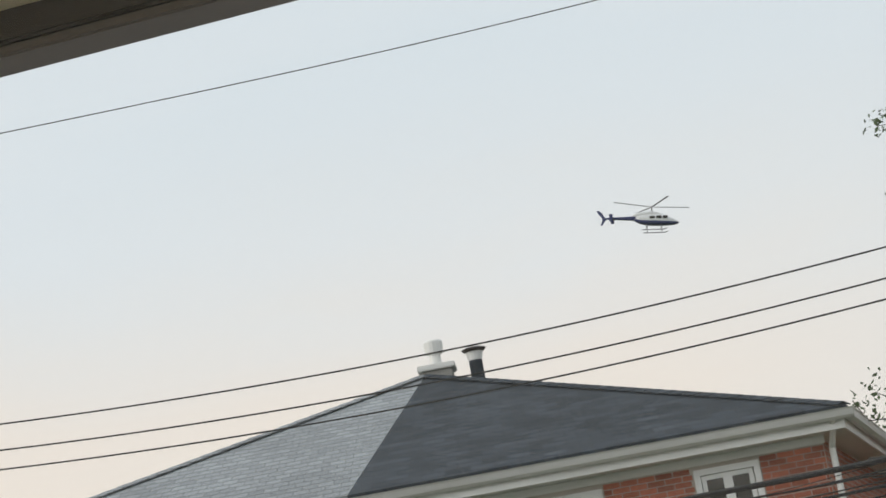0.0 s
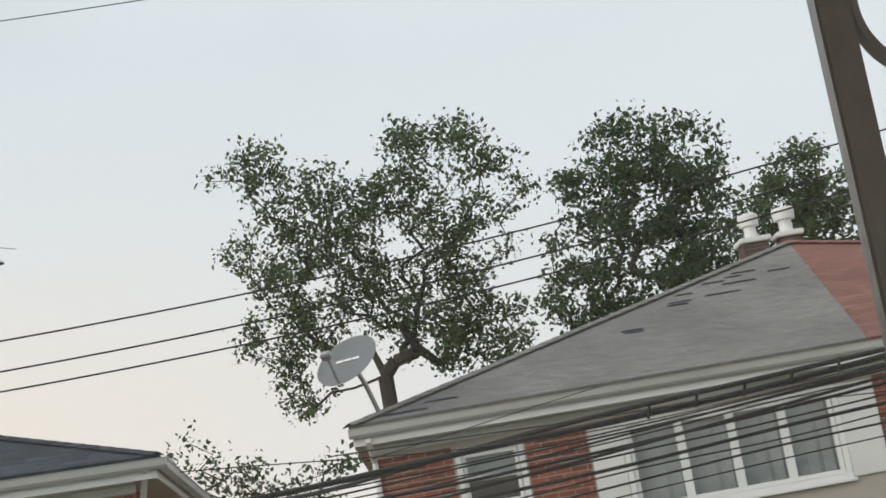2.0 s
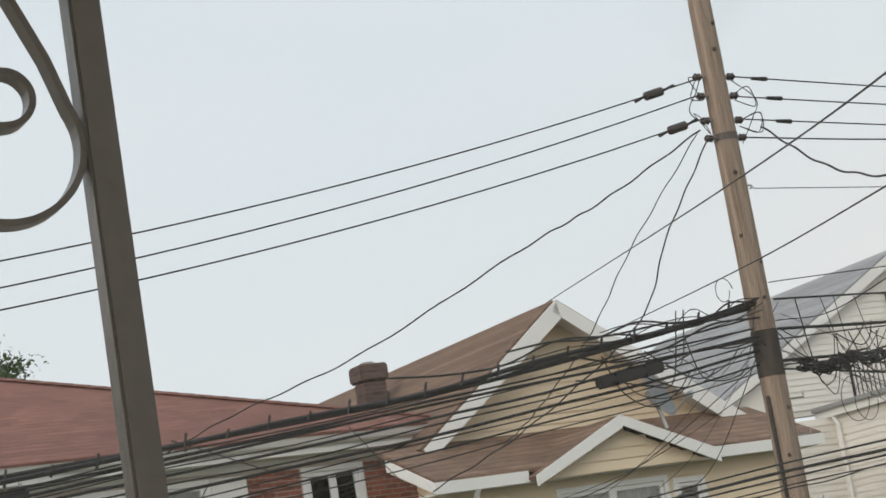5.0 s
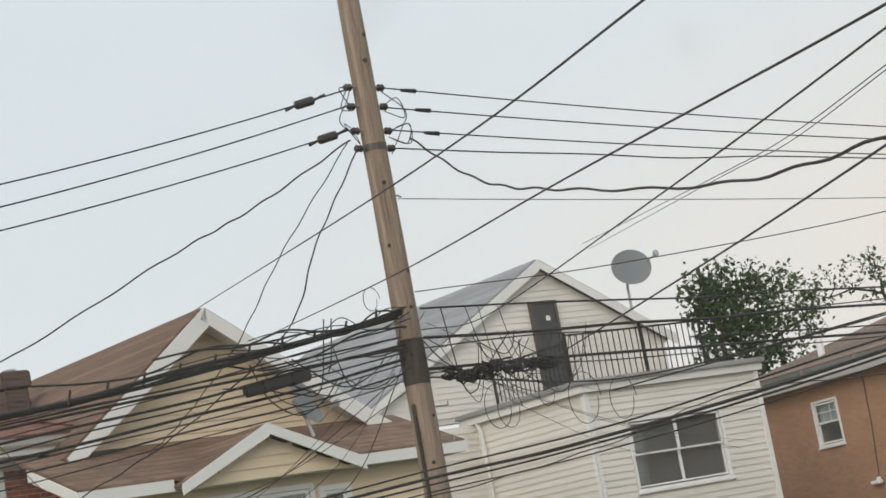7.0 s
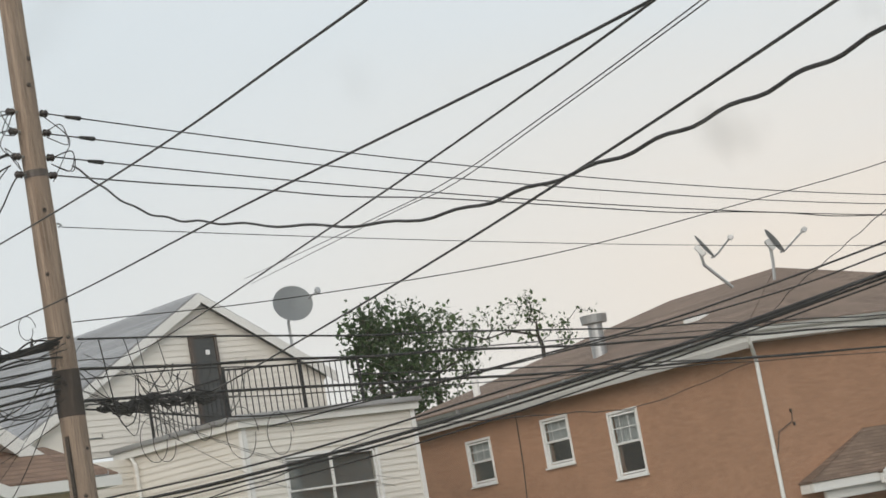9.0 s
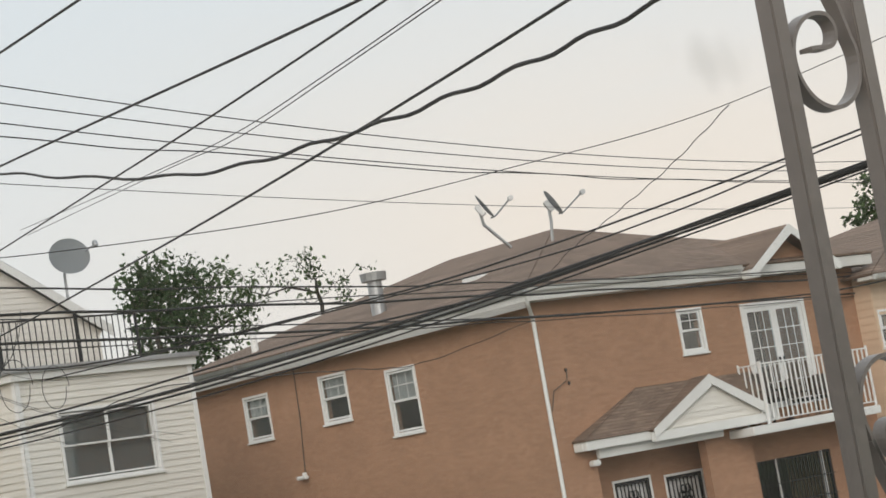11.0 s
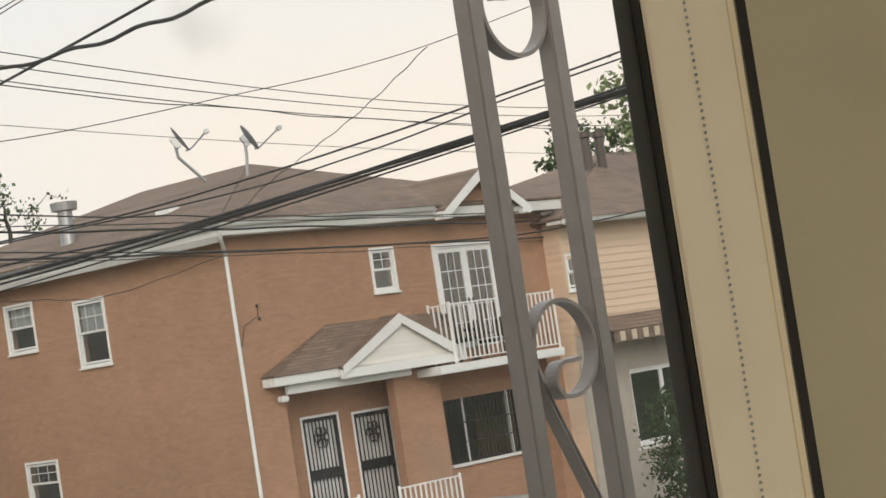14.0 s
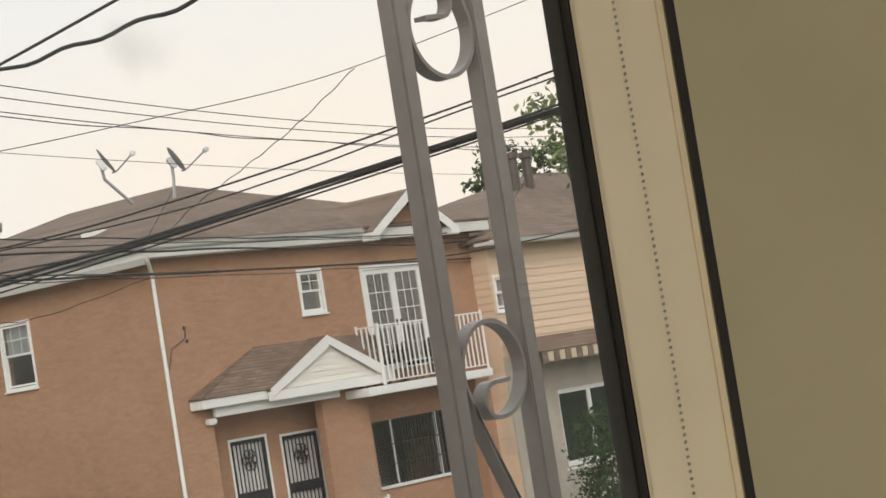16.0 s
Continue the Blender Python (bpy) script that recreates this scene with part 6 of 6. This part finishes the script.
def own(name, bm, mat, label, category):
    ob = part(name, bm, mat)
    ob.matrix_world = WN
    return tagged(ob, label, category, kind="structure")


own("porch_soffit", boxes((-5, 0.081, 5.577, 1.15, 2.3, 5.665)), M_PORCH, "cream painted porch soffit", "soffit")
own("porch_beam", softbox((-5, 2.302, 5.535, 1.15, 2.40, 5.80), r=0.004), M_TRIM_BROWN, "dark brown porch edge beam", "beam")
own("porch_lip", softbox((-5, 2.302, 5.517, 1.15, 2.372, 5.532), r=0.003), M_LIP, "grey-brown metal drip edge", "trim")
own("porch_roof", boxes((-5.2, 0.081, 5.81, 1.2, 2.5, 5.89)), M_SHINGLE_TAN, "brown porch roof", "roof")
own("porch_floor", boxes((-5, 0.081, 2.8, 5.5, 2.45, 3.0)), M_CONCRETE, "bare concrete porch floor", "floor")
own("wall_front", pierced(-4.0, 3.0, 0, 5.9, 0.064, 0.079, [(-1.95, 0.345, 3.2, 5.5)]), M_CREAM, "cream painted front wall with the window opening", "wall")
own("wall_right", boxes((0.3297, -3.2, 3.0, 0.5, 0.0591, 5.6)), M_ROOM, "olive beige painted side wall", "wall")
# unseen opening added in this wall so daylight brightens the right wall and jamb
own("wall_left_with_opening", boxes((-2.2, -3.2, 3.0, -2.0, -2.8, 5.6), (-2.2, -0.27, 3.0, -2.0, 0.063, 5.6), (-2.2, -2.8, 3.0, -2.0, -0.27, 3.5), (-2.2, -2.8, 5.43, -2.0, -0.27, 5.6)), M_ROOM, "olive beige painted side wall", "wall")
own("wall_back", boxes((-2.0, -3.2, 3.0, 0.329, -3.0, 5.6)), M_ROOM, "olive beige painted back wall", "wall")
own("wall_inner", pierced(-2.0, 0.329, 3.0, 5.6, 0.05, 0.063, [(-1.95, 0.329, 3.2, 5.5)]), M_ROOM, "painted inner face of the window wall", "wall")
own("room_ceiling", boxes((-2.2, -3.2, 5.6, 0.5, 0.063, 5.7)), M_WHITE, "white painted room ceiling", "ceiling")
own("room_floor", boxes((-2.2, -3.2, 2.9, 0.5, 0.063, 3.0)), M_JAMB, "pale wooden room floor", "floor")
own("window_jamb", softbox((0.329, 0.0611, 3.2, 0.36, 0.0763, 5.5), r=0.001), M_JAMB, "cream window jamb", "window jamb")
# solid dark strip: the shade inside the gap is given as colour
own("jamb_gap_shade", boxes((0.3307, 0.0593, 3.2, 0.36, 0.0609, 5.5)), M_GASKET_GAP, "dark strip standing in for the shaded gap by the jamb", "gap")
own("window_gasket", softbox((0.3283, 0.0765, 3.2, 0.344, 0.0808, 5.5), r=0.0012), M_GASKET_GAP, "dark rubber window gasket", "gasket")
chain = thing("bead_chain", WN, "thin beaded pull chain of a blind beside the window", "chain")
me = bpy.data.meshes.new("bead")
bm = bmesh.new()
bmesh.ops.create_icosphere(bm, subdivisions=1, radius=0.0003)
bm.to_mesh(me)
bm.free()
me.materials.append(M_METAL)
for k in range(260):
    share("bead", me, chain, Matrix.Translation((0.3282, 0.0685 + 0.0001 * math.sin(k * 0.07), 4.53 + 0.00117 * k)))

# ---- helicopter ----
heli = thing("helicopter", pose(-140.9, 218.5, 64.0, 0, 10, 30), "white and dark blue helicopter flying with landing skids", "helicopter")


def loft(rows, sides=18):
    bm = bmesh.new()
    rings = [[bm.verts.new((x, ry * math.cos(2 * math.pi * k / sides), zc + rz * math.sin(2 * math.pi * k / sides))) for k in range(sides)] for x, zc, ry, rz in rows]
    for a, b in zip(rings, rings[1:]):
        for k in range(sides):
            bm.faces.new((a[k], a[(k + 1) % sides], b[(k + 1) % sides], b[k]))
    bm.faces.new(rings[0][::-1])
    bm.faces.new(rings[-1])
    return bm


part("cabin", loft([(-2.3, 0.35, 0.25, 0.25), (-1.6, 0.3, 0.6, 0.6), (-0.6, 0.2, 0.75, 0.75), (0.8, 0.1, 0.78, 0.78), (1.9, -0.05, 0.7, 0.62), (2.7, -0.2, 0.5, 0.4), (3.3, -0.32, 0.18, 0.14)]), M_HELI_WHITE, heli)
part("belly", loft([(-2.4, 0.2, 0.28, 0.2), (-1.6, -0.05, 0.63, 0.34), (-0.6, -0.2, 0.78, 0.4), (0.8, -0.3, 0.81, 0.4), (1.9, -0.35, 0.73, 0.34), (2.8, -0.38, 0.5, 0.26), (3.36, -0.36, 0.2, 0.12)]), M_HELI_BLUE, heli, "dark blue lower body")
part("engine_cowl", loft([(-2.6, 0.75, 0.2, 0.18), (-1.8, 0.85, 0.42, 0.35), (-0.2, 0.95, 0.45, 0.38), (0.9, 0.8, 0.3, 0.25), (1.3, 0.7, 0.1, 0.1)]), M_HELI_WHITE, heli)
part("tail_boom", loft([(-2.2, 0.4, 0.3, 0.32), (-4.5, 0.48, 0.19, 0.2), (-6.4, 0.55, 0.11, 0.12)]), M_HELI_BLUE, heli)
bm = bmesh.new()
slab(bm, ((-6.0, -0.03, 0.4), (-6.5, -0.03, 0.4), (-7.4, -0.03, 1.6), (-6.95, -0.03, 1.6)), -0.06)
slab(bm, ((-6.0, -0.03, 0.5), (-6.5, -0.03, 0.5), (-6.85, -0.03, -0.35), (-6.6, -0.03, -0.35)), 0.06)
part("tail_fin", bm, M_HELI_BLUE, heli)
part("stabiliser", softbox((-5.5, -0.9, 0.45, -5.05, 0.9, 0.52), (-5.6, -0.93, 0.0, -5.15, -0.89, 0.95), (-5.6, 0.89, 0.0, -5.15, 0.93, 0.95), r=0.01), M_HELI_BLUE, heli)
for x0, x1 in ((1.35, 2.0), (0.5, 1.2), (-0.35, 0.35)):
    part("cabin_window", softbox((x0, -0.80, 0.12, x1, -0.62, 0.52), r=0.05), M_BLACK, heli, "dark cabin window")
part("mast", tube(bmesh.new(), [(-0.1, 0, 1.2), (-0.1, 0, 1.85)], [0.1, 0.08], 10), M_ROTOR, heli)
for k in range(4):
    part("rotor_blade", softbox((0.2, -0.14, -0.02, 5.3, 0.14, 0.02), r=0.008), M_ROTOR, heli).matrix_local = pose(-0.1, 0, 1.85, 0, 0, 28 + 90 * k) @ pose(0, 0, 0, 0, -3, 0)
part("tail_rotor", softbox((-6.66, 0.1, -0.35, -6.54, 0.14, 1.35), r=0.01), M_ROTOR, heli)
for y in (-1.0, 1.0):
    part("skid", tube(bmesh.new(), [(-1.4, y, -1.35), (1.6, y, -1.35), (1.95, y, -1.2)], [0.06] * 3, 8), M_ROTOR, heli)
    for x in (-0.8, 1.1):
        part("skid_strut", tube(bmesh.new(), [(x, y, -1.35), (x, y * 0.6, -0.5)], [0.05, 0.05], 6), M_ROTOR, heli)

# ---- window pane before the camera ----
M_PANE = bpy.data.materials.new("dusty_window_pane")
M_PANE.use_nodes = True
pn, pk = M_PANE.node_tree.nodes, M_PANE.node_tree.links
pn.remove(pn["Principled BSDF"])
tr, df, tl = pn.new("ShaderNodeBsdfTransparent"), pn.new("ShaderNodeBsdfTranslucent"), pn.new("ShaderNodeMixShader")
df.inputs[0].default_value = (0.8, 0.78, 0.74, 1)
tcp, n1 = pn.new("ShaderNodeTexCoord"), pn.new("ShaderNodeTexNoise")
n1.inputs["Scale"].default_value, n1.inputs["Detail"].default_value, n1.inputs["Roughness"].default_value = 62, 1.5, 0.4
pk.new(tcp.outputs["Object"], n1.inputs["Vector"])
mr = pn.new("ShaderNodeMapRange")
mr.interpolation_type = "SMOOTHSTEP"
mr.inputs["From Min"].default_value, mr.inputs["From Max"].default_value = 0.64, 0.84
mr.inputs["To Min"].default_value, mr.inputs["To Max"].default_value = 0.042, 0.3
pk.new(n1.outputs[0], mr.inputs[0])
pk.new(mr.outputs[0], tl.inputs[0])
pk.new(tr.outputs[0], tl.inputs[1])
pk.new(df.outputs[0], tl.inputs[2])
pk.new(tl.outputs[0], pn["Material Output"].inputs[0])
pane = own("window_pane", boxes((-1.95, 0.0782, 3.2, 0.3281, 0.0800, 5.5)), M_PANE, "dusty clear window pane", "window pane")
pane.visible_shadow = False
